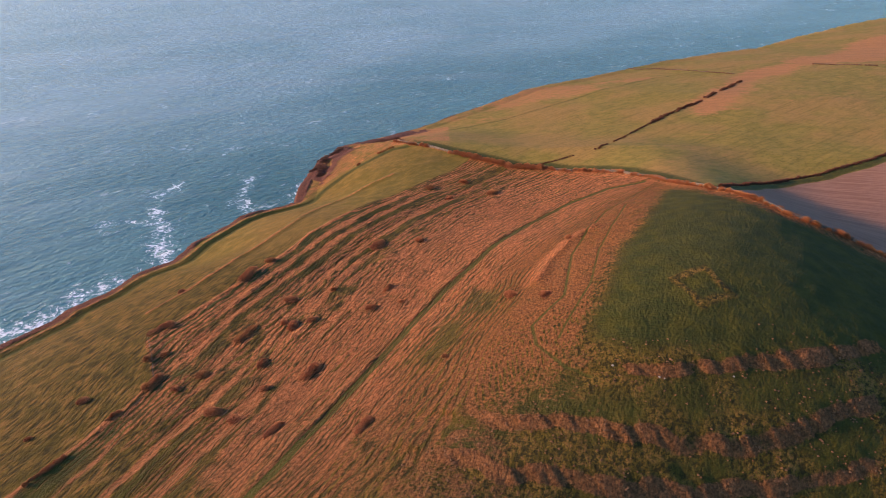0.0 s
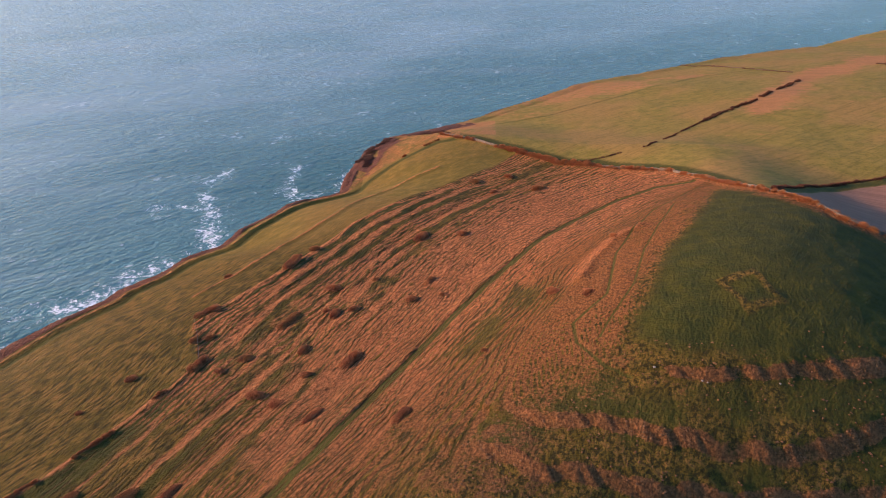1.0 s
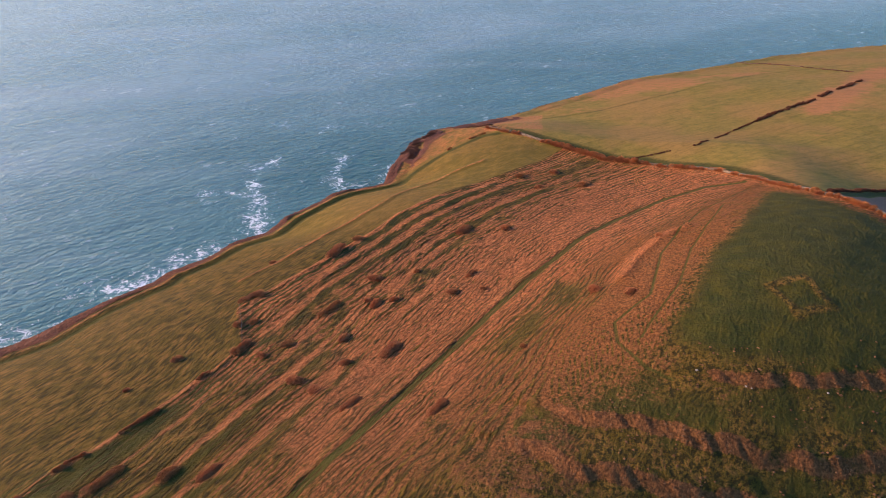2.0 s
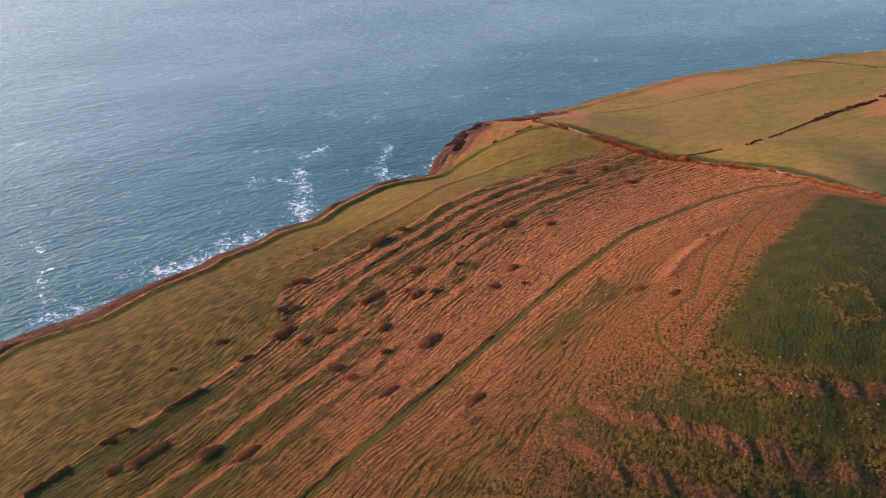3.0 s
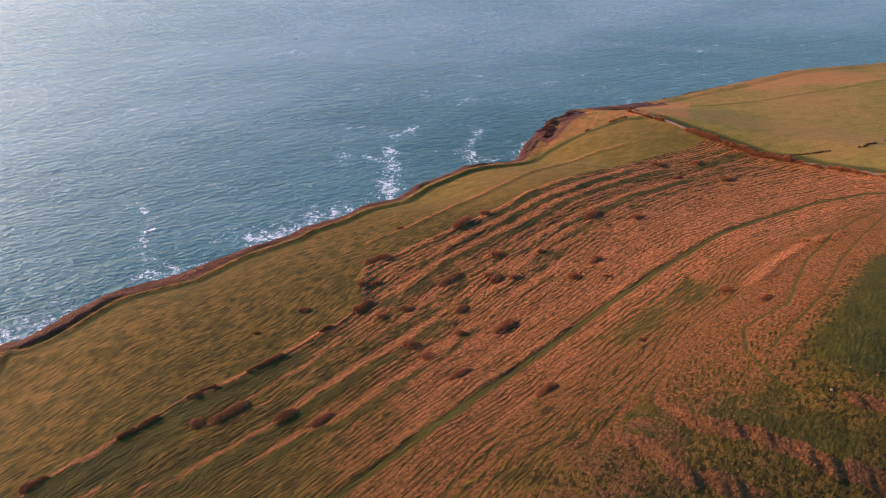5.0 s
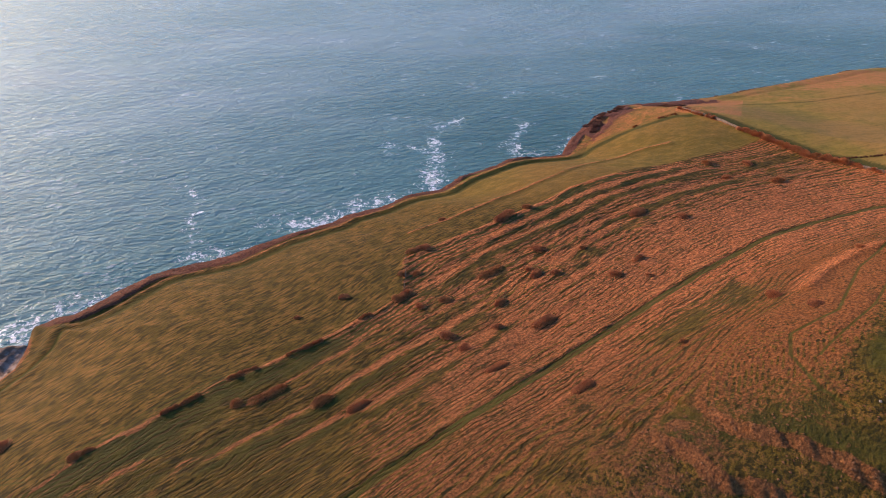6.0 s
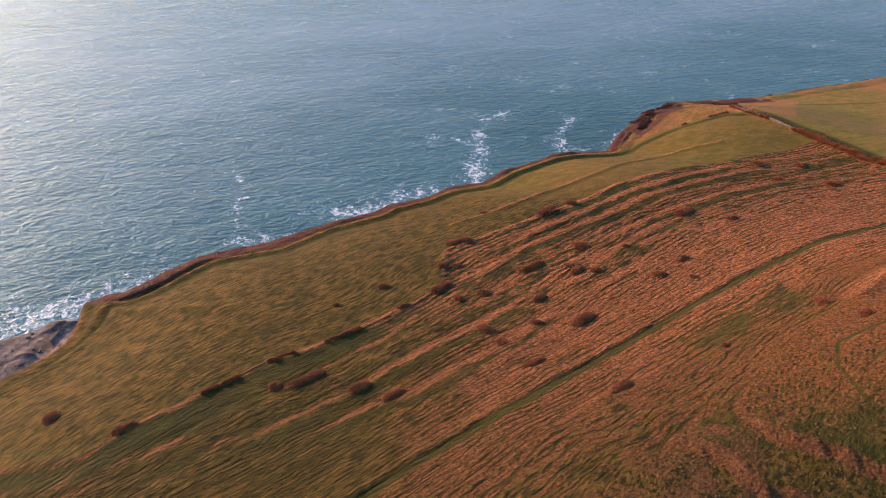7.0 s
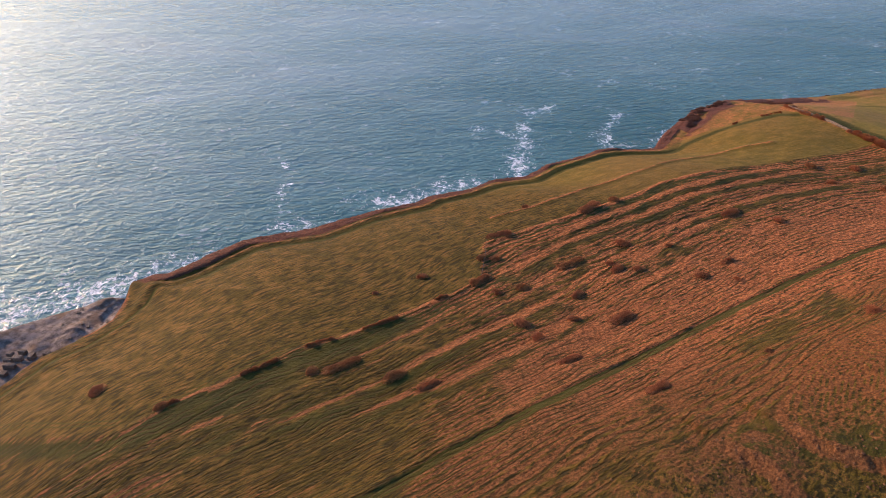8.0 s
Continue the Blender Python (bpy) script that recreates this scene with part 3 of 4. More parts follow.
    lush = slope * (0.42 * green_tread + 0.10) + 0.42 * green_shade + summit * (0.95 - 0.9 * np.exp(-((ring - 5.0) / 1.6) ** 2) - 0.35 * np.exp(-((ring - 12) / 2.5) ** 2) * (ex > 0)) + 0.55 * nose * (1 - band) * ease((fractal(X, Y, 17, 3, 28) - 0.36) / 0.25) + 0.42 * area(X, Y, DAMP, 10)
    lush = lush + 0.8 * far * np.exp(-((wall + 5) / 6) ** 2) + 0.8 * far * np.exp(-((side(X, Y, HEDGE_PLOUGH) - 4) / 4) ** 2) * (X > 112)
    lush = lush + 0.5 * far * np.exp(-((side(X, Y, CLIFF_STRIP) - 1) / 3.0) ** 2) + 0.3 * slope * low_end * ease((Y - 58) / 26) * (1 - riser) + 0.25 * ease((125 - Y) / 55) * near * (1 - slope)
    # lush strips behind the banks and field edge, also painting the shadow beside them
    lush = np.clip(lush + 0.95 * np.exp(-((d - brink - 4.5) / 2.6) ** 2) * coastal + 0.8 * np.exp(-((side(X, Y, HEADLAND) - 5) / 3.5) ** 2) * (Y < 440) + 0.8 * slope * np.exp(-((edge - 5) / 4) ** 2) + 0.4 * np.exp(-((side(X, Y, FIELD_BANK) - 3) / 3) ** 2), 0, 1)
    scrub = 1.1 * ease((brink - 1.8 + 9 * (fractal(X, Y, 30, 3, 61) - 0.5) - d) / 3) * ease((c + 30) / 6) * ease((9 - c) / 5) * (0.3 + 0.7 * ease((500 - Y) / 40)) * ease((Y - 130) / 14)
    scrub = np.maximum(scrub, head * ease((fractal(X, Y, 16, 3, 24) - 0.42) / 0.12) * ease((22 - d) / 10) * ease((Y - 395) / 14))
    z = z + np.clip(scrub, 0, 1) * (0.8 * (fractal(X, Y, 4.5, 2, 62) - 0.25) + 0.8 * ease((rough(X, Y, 19, 63) - 0.35) / 0.4)) * ease((d + 4) / 4)
    rock = np.clip(ease((fall - 0.35) / 0.3) * (0.75 + quarry), 0, 1)
    talus = quarry * ease((d + 34) / 12) * ease((fractal(X, Y, 13, 3, 71) - 0.40) / 0.12)
    rock = rock * (1 - 0.85 * talus)
    dead = np.clip(dead + 0.75 * talus * (d < 0), 0, 1) * (1 - rock)
    wear = np.clip(np.maximum(np.maximum(0.62 * cart * near + 0.5 * ruts * near, np.maximum(0.75 * paths, 0.8 * edge_path)), 0.7 * ruts_field), 0, 1)
    # paler short grass at the coastal field's far end also stands for stronger sun
    grassy = np.clip(0.28 + 0.72 * slope * (1 - 0.75 * summit) * (1 - 0.45 * nose) - 0.25 * far - 0.15 * near * ease((Y - 220) / 90) * (1 - slope), 0, 1) * (1 - 0.7 * rock)
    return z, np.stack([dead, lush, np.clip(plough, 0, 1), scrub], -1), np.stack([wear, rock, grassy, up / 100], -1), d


def ground_at(x, y):
    """Height of the ground sheet at a place."""
    i, j = min(max(int(np.searchsorted(gx, x)) - 1, 0), len(gx) - 2), min(max(int(np.searchsorted(gy, y)) - 1, 0), len(gy) - 2)
    u, v = (x - gx[i]) / (gx[i + 1] - gx[i]), (y - gy[j]) / (gy[j + 1] - gy[j])
    return float((GZ[j, i] * (1 - u) + GZ[j, i + 1] * u) * (1 - v) + (GZ[j + 1, i] * (1 - u) + GZ[j + 1, i + 1] * u) * v)


def spread(*runs):
    """Grid lines: runs of (end, step at the end) with the step changing smoothly."""
    (x, _), s, out = runs[0], runs[0][1], [runs[0][0]]
    for end, step in runs[1:]:
        while x < end:
            s = min(step, s * 1.05) if s < step else max(step, s * 0.86)
            x += s
            out.append(x)
    return np.array(out)


def sheet(name, X, Y, Z, keep, material, colours=(), floats=()):
    """A grid mesh from arrays, without the faces outside keep."""
    ny, nx = X.shape
    index = np.arange(nx * ny).reshape(ny, nx)
    quads = np.stack([index[:-1, :-1], index[:-1, 1:], index[1:, 1:], index[1:, :-1]], -1).reshape(-1, 4)
    quads = quads[(keep[:-1, :-1] | keep[1:, 1:] | keep[1:, :-1] | keep[:-1, 1:]).ravel()]
    used = np.unique(quads)
    back = np.zeros(nx * ny, np.int64)
    back[used] = np.arange(len(used))
    quads = back[quads]
    mesh = bpy.data.meshes.new(name)
    mesh.vertices.add(len(used))
    mesh.vertices.foreach_set("co", np.stack([X.ravel()[used], Y.ravel()[used], Z.ravel()[used]], -1).astype(np.float32).ravel())
    mesh.loops.add(quads.size)
    mesh.loops.foreach_set("vertex_index", quads.astype(np.int32).ravel())
    mesh.polygons.add(len(quads))
    mesh.polygons.foreach_set("loop_start", np.arange(0, quads.size, 4, dtype=np.int32))
    mesh.polygons.foreach_set("use_smooth", np.ones(len(quads), bool))
    mesh.update(calc_edges=True)
    for key, data in colours:
        a = mesh.attributes.new(key, "FLOAT_COLOR", "POINT")
        a.data.foreach_set("color", data.reshape(-1, 4)[used].astype(np.float32).ravel())
    for key, data in floats:
        a = mesh.attributes.new(key, "FLOAT", "POINT")
        a.data.foreach_set("value", data.ravel()[used].astype(np.float32))
    mesh.materials.append(material)
    return new(name, mesh)


# ---- the land, one sheet ----
gx = spread((-420, 8), (-240, 1.1), (-150, 0.9), (130, 0.6), (260, 1.6), (420, 3.0), (1000, 12), (5200, 160))
gy = spread((-1000, 60), (-60, 14), (60, 0.9), (290, 0.6), (400, 0.9), (540, 1.4), (760, 3.5), (1300, 12), (5000, 160))
GX, GY = np.meshgrid(gx, gy)
GD = inland(GX, GY)
dry = (GD > -48) | ((GD > -110) & (GY < 170) & (GX < -200))
GZ, cover, wear = np.full(GX.shape, -8.0), np.zeros((*GX.shape, 4)), np.zeros((*GX.shape, 4))
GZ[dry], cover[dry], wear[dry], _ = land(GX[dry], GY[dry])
# the float mask marks nose and near slope, where dimmer light is painted in
ground = tagged(sheet("ground", GX, GY, GZ, dry, LAND, (("cover", cover), ("wear", wear)), (("dim_cover", np.maximum(area(GX, GY, NOSE, 14), 0.76 * ease((215 - GY) / 115))),)),
                "grassy coastal hillside with strip lynchets, dead orange grass and green pasture", "hillside", kind="structure")

# ---- the sea ----
FOAM = [([(-158, 352), (-170, 373), (-182, 400), (-191, 424)], 5.0, 1.0), ([(-191, 424), (-204, 450), (-208, 476), (-200, 496)], 3.5, 0.85),
        ([(-191, 424), (-215, 428), (-235, 425)], 3.0, 0.7), ([(-178, 345), (-189, 350), (-205, 335)], 5.0, 0.9), ([(-205, 325), (-218, 298), (-240, 298)], 6.0, 0.9),
        ([(-128, 440), (-142, 451), (-148, 470), (-151, 510)], 4.0, 0.75), ([(-98, 470), (-111, 490), (-100, 520)], 3.0, 0.9), ([(-186, 560), (-182, 585), (-175, 570)], 3.0, 0.5),
        ([(-238, 262), (-252, 245), (-266, 246)], 5.0, 0.8), ([(-258, 248), (-289, 276), (-302, 300), (-340, 318)], 3.0, 0.5), ([(-262, 190), (-280, 175), (-300, 145), (-312, 115), (-322, 70)], 9.0, 0.95),
        ([(-252, 222), (-262, 200), (-285, 180)], 4.0, 0.7)]
sx = spread((-30000, 3000), (-1200, 60), (-430, 4), (20, 2.0), (300, 10), (1500, 60), (30000, 3000))
sy = spread((-30000, 3000), (-300, 60), (60, 3), (600, 2.0), (1000, 12), (2500, 60), (30000, 3000))
SX, SY = np.meshgrid(sx, sy)
foam = np.zeros(SX.shape)
for line, wide, amount in FOAM:
    foam = np.maximum(foam, amount * np.exp(-(np.abs(side(SX, SY, line)) / (wide * 2.0)) ** 1.3))
SD = inland(SX, SY)
foam = np.maximum(foam, 0.62 * ease((SD + 60) / 40))
# the last attribute drives the haze painted on the far water
tagged(sheet("sea", SX, SY, np.zeros(SX.shape), (SD < 60) & (SX < 40000), SEA, (), (("foam", foam), ("shelf", ease((-SD - 20) / 420)), ("painted_haze", ease((-SD - 150) / 1500)))), "blue-grey choppy sea with white surf below the cliffs", "sea", kind="structure")


# ---- things that grow and stand on it ----
def part(name, mesh_or_bm, material, parent, label=""):
    if isinstance(mesh_or_bm, bmesh.types.BMesh):
        mesh = bpy.data.meshes.new(name)
        mesh_or_bm.to_mesh(mesh)
        mesh_or_bm.free()
    else:
        mesh = mesh_or_bm
    if material and not mesh.materials:
        mesh.materials.append(material)
    ob = new(name, mesh)
    ob.parent = parent
    return tagged(ob, label)


def raw_mesh(name, verts, faces, material):
    mesh = bpy.data.meshes.new(name)
    mesh.from_pydata([tuple(v) for v in verts], [], [tuple(int(i) for i in f) for f in faces])
    mesh.materials.append(material)
    return mesh


def crown_mesh(rng, length, width, tall, count, leaf, material):
    """A thicket: many small crossed sprays on several overlapping lobes, ragged outside."""
    lobes = [(rng.uniform(-0.5, 0.5) * (length - width * 0.6), rng.uniform(-0.16, 0.16) * width, rng.uniform(0.62, 1.0)) for _ in range(3 + int(length))]
    verts, faces = [], []
    for _ in range(count):
        lx, ly, s = lobes[rng.integers(len(lobes))]
        v = rng.normal(size=3)
        v /= np.linalg.norm(v)
        v[2] = abs(v[2])
        r = s * rng.uniform(0.55, 1.06) ** 0.6
        p = np.array([lx + v[0] * width * 0.5 * r, ly + v[1] * width * 0.5 * r, 0.08 * tall + v[2] * tall * 0.92 * r])
        a = rng.normal(size=3)
        a = a / np.linalg.norm(a) * 0.6 + v * 0.8
        b = np.cross(a, rng.normal(size=3))
        b /= np.linalg.norm(b)
        size = leaf * rng.uniform(0.6, 1.5)
        i = len(verts)
        verts += [p - b * size * 0.45, p + b * size * 0.45, p + a * size * 1.1 + b * size * 0.2, p + a * size * 0.7 - b * size * 0.4]
        faces.append((i, i + 1, i + 2, i + 3))
    return raw_mesh("crown", verts, faces, material)


def stem_mesh(rng, length, width, tall):
    verts, faces = [], []
    for k in range(6 + int(length * 2)):
        x0, y0 = rng.uniform(-0.3, 0.3) * length, rng.uniform(-0.2, 0.2) * width
        x1, y1, z1 = x0 + rng.uniform(-0.25, 0.25) * width, y0 + rng.uniform(-0.25, 0.25) * width, tall * rng.uniform(0.6, 0.95)
        i = len(verts)
        for (x, y, z, r) in ((x0, y0, -0.25, 0.09), ((x0 + x1) / 2 + 0.1, (y0 + y1) / 2, z1 * 0.5, 0.06), (x1, y1, z1, 0.02)):
            for q in range(4):
                verts.append((x + r * math.cos(q * 1.571), y + r * math.sin(q * 1.571), z))
        for ring in (0, 4):
            for q in range(4):
                faces.append((i + ring + q, i + ring + (q + 1) % 4, i + ring + 4 + (q + 1) % 4, i + ring + 4 + q))
    return raw_mesh("stems", verts, faces, BARK)


rng = np.random.default_rng(7)
BUSH_KINDS = {}
for kind, (length, width, tall) in {0: (4.0, 3.6, 2.0), 1: (6.5, 4.2, 2.4), 2: (10.0, 4.2, 2.6)}.items():
    BUSH_KINDS[kind] = [(crown_mesh(rng, length, width, tall, int(2900 * length * width / 14), 0.16, TWIG if v < 2 else GORSE), stem_mesh(rng, length, width, tall), length) for v in range(3)]


DARK_CROWNS = [crown_mesh(rng, 4.0, 3.6, 2.0, 1500, 0.26, DARK_TWIG) for _ in range(3)]


def level_angle(x, y):
    """Direction along the slope at a place."""
    X, Y = np.array([x - 4.0, x + 4.0, x, x]), np.array([y, y, y - 4.0, y + 4.0])
    h = flow(X, Y, hillside(X, Y, inland(X, Y)))
    return math.atan2(h[1] - h[0], -(h[3] - h[2]))


# place, length across, and shape (0 round, 1 oval, 2 long)
BUSHES = [
    (-28, 278, 9.7, 1), (-10, 277, 5.1, 0), (-83, 256, 12.5, 2), (-76, 271, 5.2, 0), (-59, 231, 5.7, 0), (-43, 236, 3.2, 0), (-21, 231, 4.9, 1),
    (-26, 216, 4.6, 0), (-15, 218, 2.5, 0), (-58, 213, 3.4, 0), (-54, 211, 6.4, 1), (-48, 213, 3.8, 0), (-71, 208, 9.7, 2), (-80, 184, 5.0, 0),
    (-86, 177, 3.6, 0), (-60, 188, 5.6, 1), (-55, 171, 3.7, 0), (-69, 162, 5.2, 0), (-61, 157, 5.0, 0), (-42, 178, 7.1, 1), (-48, 148, 8.1, 2),
    (-21, 142, 5.7, 1), (23, 194, 5.2, 0), (32, 183, 4.3, 0)]
BUSHES += [
    (27, 335, 6.6, 0), (4, 334, 5.3, 0), (1, 167, 2.4, 0), (47, 228, 3.0, 0), (-116, 175, 4.0, 0), (-125, 158, 2.4, 0), (-110, 251, 3.6, 0),
    (-107, 218, 7.0, 1), (-104, 220, 4.7, 0), (-103, 197, 3.9, 0), (-98, 200, 4.4, 0), (-95, 183, 5.4, 1), (-96, 179, 4.5, 0), (-7, 351, 5.6, 0),
    (12, 355, 5.6, 0), (-175, 78, 5.5, 0), (-147, 81, 4.6, 0), (-109, 120, 9.8, 2), (-91, 122, 6.5, 1), (-80, 122, 7.4, 2), (-116, 113, 4.4, 0)]
WORDS = {0: "small rounded leafless purple-brown thorn bush on the slope", 1: "oval leafless purple-brown thorn thicket on a grassy lynchet", 2: "long low leafless thorn thicket lying along a lynchet"}


def bush(x, y, length, kind, group="bushes on the hillside", low=1.0):
    crown, stems, base = BUSH_KINDS[kind][int(rng.integers(3))]
    root = new("bush")
    part("crown", crown, None, root)
    part("stems", stems, None, root)
    k = length / base * 0.95
    long_ = k * (1.35 if kind else 1.12)
    root.matrix_world = Matrix.Translation((x, y, ground_at(x, y) - 0.1)) @ Matrix.Rotation(level_angle(x, y) + (rng.uniform(-0.15, 0.15) if kind else rng.uniform(0, 6)), 4, "Z") @ Matrix.Diagonal((long_, k, k ** 0.7 * 0.68 * low, 1))
    return tagged(root, WORDS[kind], "bush", group)


for x, y, length, kind in BUSHES:
    bush(x, y, length, kind)


def along(line, step):
    """Evenly spaced places and directions along a line of points."""
    out, left = [], 0.0
    for (ax, ay), (bx, by) in zip(line[:-1], line[1:]):
        n = math.hypot(bx - ax, by - ay)
        while left < n:
            t = left / n
            out.append((ax + (bx - ax) * t, ay + (by - ay) * t, math.atan2(by - ay, bx - ax)))
            left += step
        left -= n
    return out


def hedge(line, step, tall, label, gaps=0.0, jitter=0.5, dark=False):
    """A hedgerow: one thing with its shrubs as parts."""
    x0, y0 = line[0]
    root = new("hedgerow")
    root.matrix_world = Matrix.Translation((x0, y0, ground_at(x0, y0)))
    back = root.matrix_world.inverted()
    for x, y, a in along(line, step):
        if rough(np.array([x]), np.array([y]), 14, 31)[0] < gaps:
            continue
        crown, _, base = BUSH_KINDS[0][int(rng.integers(3))]
        crown = DARK_CROWNS[int(rng.integers(3))] if dark else crown
        x, y = x + rng.uniform(-jitter, jitter), y + rng.uniform(-jitter, jitter)
        k = tall / 2.0 * rng.uniform(0.7, 1.25)
        ob = part("shrub", crown, None, root)
        ob.matrix_world = Matrix.Translation((x, y, ground_at(x, y) - 0.1)) @ Matrix.Rotation(rng.uniform(0, 6), 4, "Z") @ Matrix.Diagonal((k, k, k * rng.uniform(0.8, 1.2), 1))
    return tagged(root, label, "hedge", "hedgerows")


def stone_wall(line, tall, thick, label, gaps=0.0, material=None):
    """A dry-stone wall of rough blocks laid in courses, joined in one mesh."""
    x0, y0 = line[0]
    z0 = ground_at(x0, y0)
    bm = bmesh.new()
    for x, y, a in along(line, 0.9):
        if rough(np.array([x]), np.array([y]), 9, 41)[0] < gaps:
            continue
        zg = ground_at(x, y)
        for course in range(3):
            h = tall / 3
            m = Matrix.Translation((x - x0 + rng.uniform(-0.06, 0.06), y - y0 + rng.uniform(-0.06, 0.06), zg - z0 - 0.1 + h * (course + 0.5))) @ Matrix.Rotation(a + rng.uniform(-0.12, 0.12), 4, "Z") @ Matrix.Diagonal((rng.uniform(0.8, 1.05), thick * rng.uniform(0.8, 1.1) * (1 - course * 0.12), h * rng.uniform(0.95, 1.25), 1))
            bmesh.ops.create_cube(bm, size=1.0, matrix=m)
    mesh = bpy.data.meshes.new("stone_wall")
    bm.to_mesh(mesh)
    bm.free()
    mesh.materials.append(material or LIMESTONE)
    ob = new("stone_wall", mesh)
    ob.location = (x0, y0, z0)
    return tagged(ob, label, "wall", "dry-stone walls")


for clump in ([(-114, 138), (-109, 148)], [(-126, 122), (-121, 129)], [(-135, 103), (-130, 113)], [(-147, 80), (-144, 86)], [(-103, 164), (-101, 168)], [(-97, 180), (-95, 186)]):
    hedge(clump, 0.9, 0.9, "straggling clump of leafless thorn hedge on the lynchet bank", 0.0, 0.5)
hedge(WALL_CLIFF[3:], 1.5, 2.1, "thick brown thorn hedge beside a dry-stone wall", 0.0, 0.8)
hedge(WALL_CLIFF[:3], 2.2, 1.6, "low brown scrub beside a dry-stone wall", 0.45)
hedge(WALL_CREST[:2], 1.4, 2.2, "thick brown thorn hedge at the wall corner", 0.0, 0.9)
hedge(WALL_CREST[1:], 1.9, 1.5, "low reddish scrub along the wall on the hill crest", 0.14, 0.7)
hedge(HEDGE_FAR[:6], 1.6, 0.75, "dark broken hedge across the far pasture", 0.3, 0.6, True)
hedge(HEDGE_FAR[5:], 1.4, 1.15, "dark scrubby hedge climbing the far pasture", 0.32, 1.3, True)
hedge(HEDGE_PLOUGH, 1.9, 1.1, "low dark hedge beside the ploughed field", 0.2, 0.5, True)
hedge([p for p in COAST if 500 < p[1] < 900], 2.0, 0.6, "low dark scrub along the far cliff edge", 0.34, 1.2, True)
stone_wall(WALL_CLIFF, 1.3, 0.7, "pale dry-stone wall running down to the cliff")
stone_wall(WALL_CREST, 1.2, 0.7, "dry-stone wall with gaps along the hill crest", 0.2)
stone_wall(WALL_FAR, 1.0, 0.6, "far lichened dry-stone wall between pastures", 0.3, LICHENED)
hedge(WALL_FAR, 3.0, 1.0, "low dark scrub beside a far wall", 0.35, 0.5, True)
stone_wall(WALL_EAST, 1.0, 0.6, "far lichened dry-stone wall beside dead grass", 0.3, LICHENED)
hedge(WALL_EAST, 3.0, 1.0, "low dark scrub beside a far wall", 0.35, 0.5, True)


def scatter(name, label, category, spots, low, high, material, flat=0.5):
    """Ragged low domes of dead grass or heath, joined: countless, so one object."""
    X, Y = np.array([p[0] for p in spots]), np.array([p[1] for p in spots])
    Z, n = land(X, Y)[0], len(spots)
    turn = np.arange(6) * math.pi / 3
    rings = [(1.0, -0.12), (0.80, 0.45), (0.36, 0.85)]
    size, tall = rng.uniform(low, high, n) / 2, rng.uniform(flat * 0.7, flat * 1.3, n)
    v = np.zeros((n, 19, 3))
    for r, (wide, up) in enumerate(rings):
        jig = rng.uniform(0.55, 1.45, (n, 6))
        v[:, r * 6:r * 6 + 6, 0] = X[:, None] + np.cos(turn + r * 0.5) * wide * jig * size[:, None]
        v[:, r * 6:r * 6 + 6, 1] = Y[:, None] + np.sin(turn + r * 0.5) * wide * jig * size[:, None]
        v[:, r * 6:r * 6 + 6, 2] = Z[:, None] + up * size[:, None] * 2 * tall[:, None] * rng.uniform(0.75, 1.25, (n, 6))
    v[:, 18] = np.stack([X, Y, Z + size * 2 * tall], -1)
    one = [(r * 6 + q, r * 6 + (q + 1) % 6, r * 6 + 6 + (q + 1) % 6, r * 6 + 6 + q) for r in (0, 1) for q in range(6)]
    cap = [(12 + q, 12 + (q + 1) % 6, 18) for q in range(6)]
    faces = [tuple(i + 19 * k for i in f) for k in range(n) for f in one + cap]
    mesh = bpy.data.meshes.new(name)
    mesh.from_pydata(v.reshape(-1, 3).tolist(), [], faces)
    mesh.materials.append(material)
    return tagged(new(name, mesh), label, category, kind="stuff")


def chance_spots(box, tries, fit):
    X, Y = rng.uniform(box[0], box[2], tries), rng.uniform(box[1], box[3], tries)
    keep = rng.random(tries) < fit(X, Y)
    return list(zip(X[keep], Y[keep]))


def nose_tufts(X, Y):
    band = sum(np.exp(-((side(X, Y, b) - 0.6) / 2.2) ** 2) for b in (BAND_UPPER, BAND_MIDDLE, BAND_LOWER))
    return area(X, Y, NOSE, 8) * (0.09 * ease((fractal(X, Y, 11, 3, 51) - 0.42) / 0.12) + 0.45 * band * ease((fractal(X, Y, 6, 2, 52) - 0.35) / 0.2))


scatter("tussocks", "bleached pinkish grass tussocks on the shaded hill nose", "grass", chance_spots((-30, 70, 150, 165), 26000, nose_tufts), 0.25, 0.75, TUSSOCK, 0.30)


def cliff_fit(X, Y):
    d = inland(X, Y)
    wide = 4 + 6.5 * ease((250 - Y) / 60) + 9 * (fractal(X, Y, 30, 3, 61) - 0.5)
    return 0.7 * ease((Y - 140) / 20) * (0.3 + 0.7 * ease((480 - Y) / 40)) * ease((wide - d) / 3) * (d > -1.5)


scatter("cliff_scrub", "dark reddish heath scrub along the cliff edge", "scrub", chance_spots((-250, 120, 10, 560), 40000, cliff_fit), 0.5, 1.2, HEATH, 0.24)


def stone(x, y, size, material, label, group):
    bm = bmesh.new()
    bmesh.ops.create_icosphere(bm, subdivisions=2, radius=size * 0.5)
    for v in bm.verts:
        v.co *= 1 + 0.35 * (noise.noise(v.co * 2.2 / size + Vector((x, y, 0))))
        v.co.z *= 0.6
    mesh = bpy.data.meshes.new("boulder")
    bm.to_mesh(mesh)
    bm.free()
    mesh.materials.append(material)
    ob = new("boulder", mesh)
    ob.location = (x, y, ground_at(x, y) + size * 0.12)
    ob.rotation_euler = (0, 0, rng.uniform(0, 6))
    return tagged(ob, label, "boulder", group)


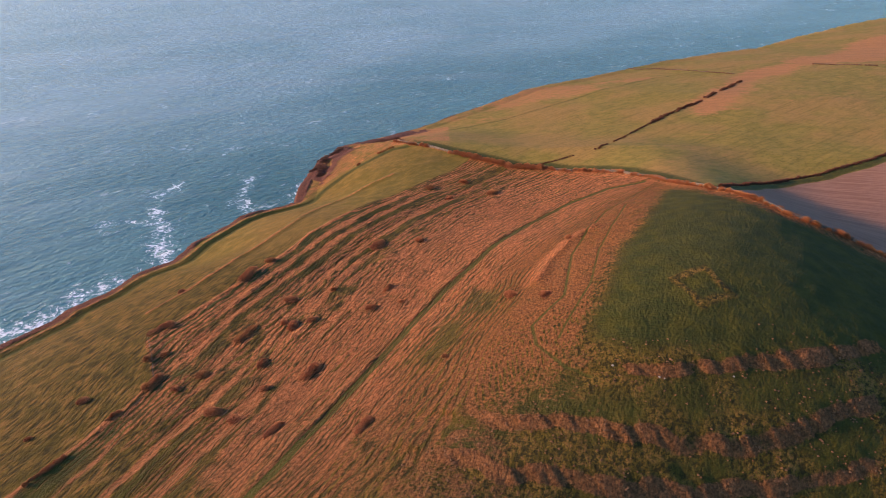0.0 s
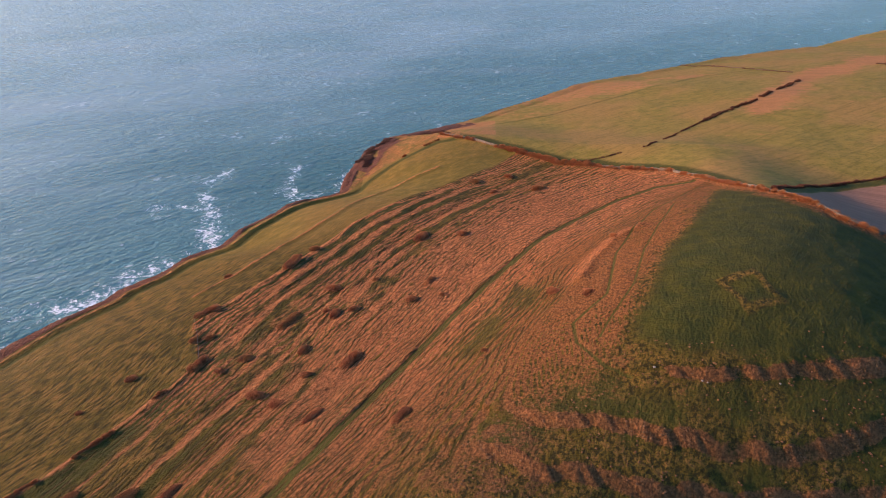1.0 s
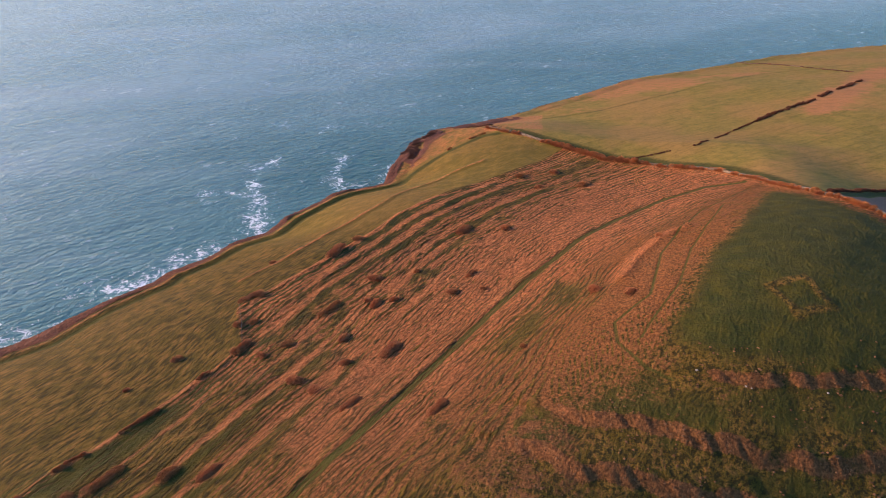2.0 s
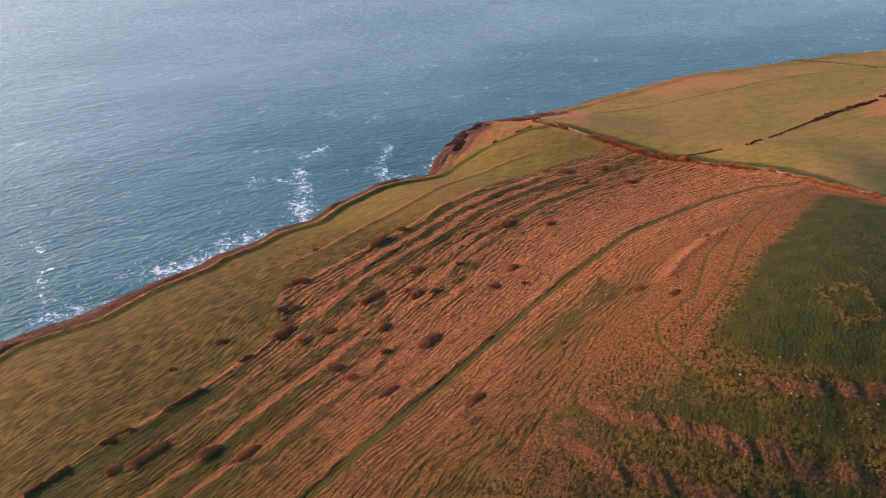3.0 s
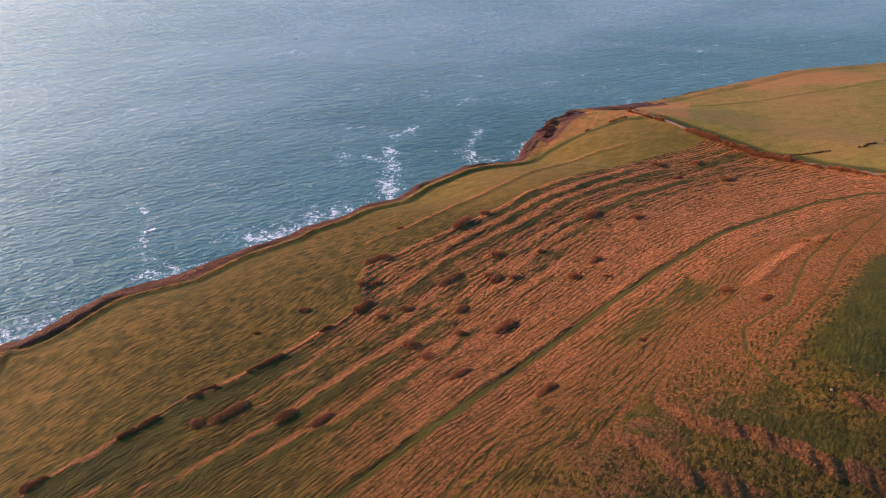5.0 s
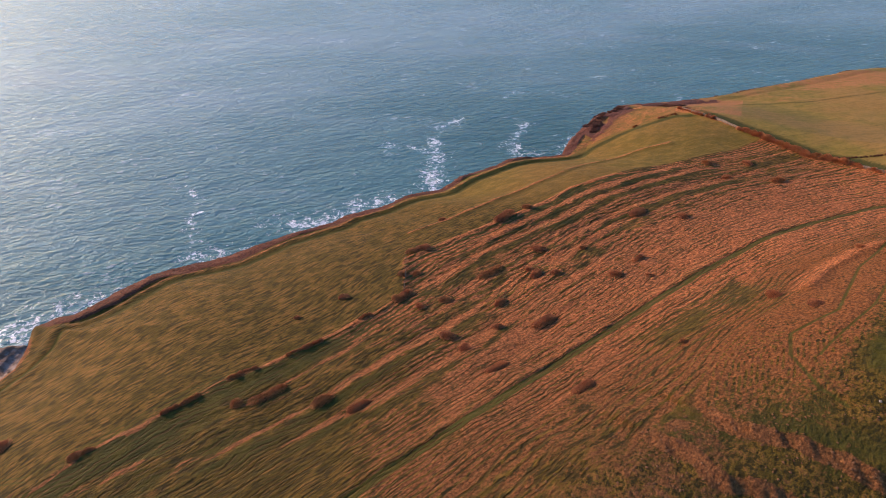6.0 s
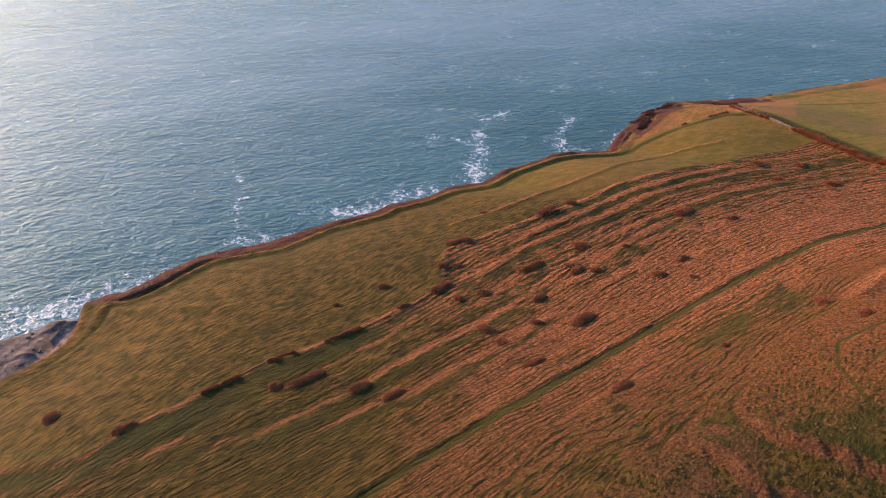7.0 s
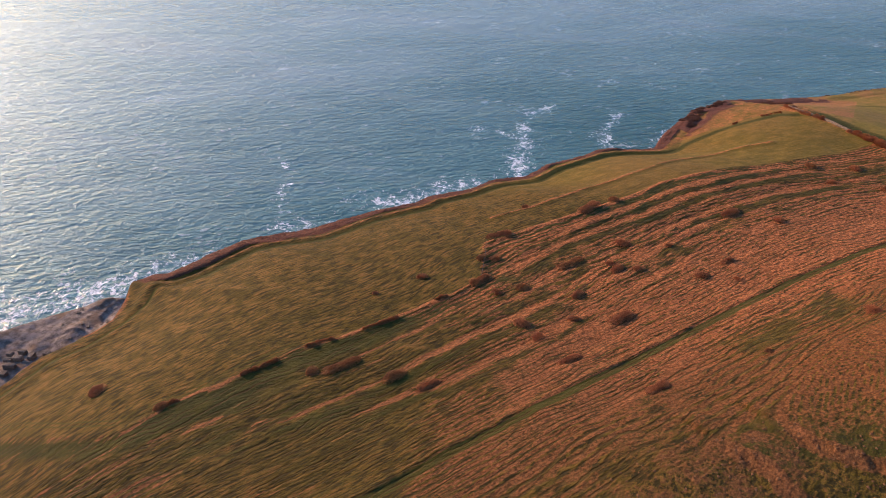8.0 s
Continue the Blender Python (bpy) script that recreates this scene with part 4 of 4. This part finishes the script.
for x, y, size in ((43.6, 142.6, 0.75), (54.4, 138.4, 0.6), (55.6, 138.0, 0.5), (73.0, 138.3, 0.6)):
    stone(x, y, size, PALE_STONE, "pale limestone boulder lying in rough grass", "boulders on the hill nose")


def quarry_block(x, y, sx, sy, sz, turn):
    """A sawn or split block with chipped corners and uneven faces."""
    bm = bmesh.new()
    bmesh.ops.create_cube(bm, size=1.0)
    bmesh.ops.bevel(bm, geom=list(bm.edges), offset=0.06, segments=1, affect="EDGES")
    bmesh.ops.subdivide_edges(bm, edges=list(bm.edges), cuts=1, use_grid_fill=True)
    for v in bm.verts:
        v.co += noise.noise_vector(v.co * 2.3 + Vector((x, y, sx))) * 0.09
        v.co = Vector((v.co.x * sx, v.co.y * sy, v.co.z * sz))
    mesh = bpy.data.meshes.new("quarry_block")
    bm.to_mesh(mesh)
    bm.free()
    mesh.materials.append(LIMESTONE)
    ob = new("quarry_block", mesh)
    ob.location = (x, y, ground_at(x, y) + sz * 0.32)
    ob.rotation_euler = (rng.uniform(-0.05, 0.05), rng.uniform(-0.05, 0.05), turn)
    return tagged(ob, "grey limestone quarry block on the rock shelf", "quarry block", "quarry blocks")


for x, y, sx, sy, sz in ((-275, 97, 4.5, 2.2, 3.0), (-278, 101, 3.5, 2.0, 2.6), (-271, 101, 2.2, 3.4, 2.8), (-268, 106, 3, 2, 1.8), (-279, 95, 4, 2, 2.4), (-265, 112, 2.4, 2, 1.4), (-272, 92, 5, 2.2, 2.6), (-283, 98, 2.6, 2.0, 1.8), (-270, 88, 3.2, 2.4, 2.2)):
    quarry_block(x, y, sx, sy, sz, 0.35 + rng.uniform(-0.2, 0.2))
for k in range(70):
    x, y = rng.uniform(-300, -242), rng.uniform(70, 148)
    if -50 < float(inland(np.array([x]), np.array([y]))[0]) < -14:
        size = rng.uniform(0.4, 1.6)
        quarry_block(x, y, size * rng.uniform(0.8, 1.6), size, size * rng.uniform(0.4, 0.8), rng.uniform(0, 3))


def scrub_patch(ring, count, tall, label):
    """A mass of low scrub: one thing with its shrubs as parts."""
    cx, cy = sum(p[0] for p in ring) / len(ring), sum(p[1] for p in ring) / len(ring)
    root = new("scrub_patch")
    root.matrix_world = Matrix.Translation((cx, cy, ground_at(cx, cy)))
    xs, ys = [p[0] for p in ring], [p[1] for p in ring]
    X, Y = rng.uniform(min(xs), max(xs), count * 6), rng.uniform(min(ys), max(ys), count * 6)
    keep = inside(X, Y, ring)
    for x, y in list(zip(X[keep], Y[keep]))[:count]:
        k = tall / 2.0 * rng.uniform(0.7, 1.3)
        ob = part("shrub", DARK_CROWNS[int(rng.integers(3))], None, root)
        ob.matrix_world = Matrix.Translation((x, y, ground_at(x, y) - 0.15)) @ Matrix.Rotation(rng.uniform(0, 6), 4, "Z") @ Matrix.Diagonal((k * 1.6, k * 1.6, k * 0.62, 1))
    return tagged(root, label, "scrub")


scrub_patch([(-87, 431), (-84, 462), (-73, 480), (-67, 472), (-75, 455), (-77, 432), (-79, 414)], 62, 1.2, "dense dark blackthorn scrub above the cliff on the headland")
scrub_patch([(-47, 488), (-40, 470), (-28, 436), (-24, 434), (-30, 462), (-42, 490)], 24, 1.6, "dark reddish scrub at the end of the wall by the cliff")
hedge([(-70, 402), (-65, 408), (-55, 415), (-45, 424), (-32, 432)], 2.4, 1.2, "low reddish scrub along the headland bank", 0.3, 0.7)

# ---- the post-and-wire fence of the small enclosure ----
def fence(line, label):
    x0, y0 = line[0]
    z0 = ground_at(x0, y0)
    root = new("fence")
    root.location = (x0, y0, z0)
    spots = [(x - x0, y - y0, ground_at(x, y) - z0, a) for x, y, a in along(line, 3.0)]
    bm = bmesh.new()
    bmesh.ops.create_cone(bm, cap_ends=True, segments=6, radius1=0.09, radius2=0.075, depth=1.6)
    post = bpy.data.meshes.new("post")
    bm.to_mesh(post)
    bm.free()
    post.materials.append(TIMBER)
    for x, y, z, a in spots:
        ob = part("post", post, None, root)
        ob.location = (x, y, z + 0.55)
        ob.rotation_euler = (rng.uniform(-0.06, 0.06), rng.uniform(-0.06, 0.06), a)
    for (ax, ay, az, _), (bx, by, bz, _) in zip(spots, spots[1:]):
        for up in (0.5, 1.05):
            bm = bmesh.new()
            way = Vector((bx - ax, by - ay, bz - az))
            m = Matrix.Translation(((ax + bx) / 2, (ay + by) / 2, (az + bz) / 2 + up)) @ way.to_track_quat("X", "Z").to_matrix().to_4x4() @ Matrix.Diagonal((way.length, 0.05, 0.10, 1))
            bmesh.ops.create_cube(bm, size=1.0, matrix=m)
            part("rail", bm, TIMBER, root)
    return tagged(root, label, "fence")


fence([(-96, 184), (-99, 191), (-103, 200), (-109, 212)], "weathered post-and-rail fence beside thorn bushes")
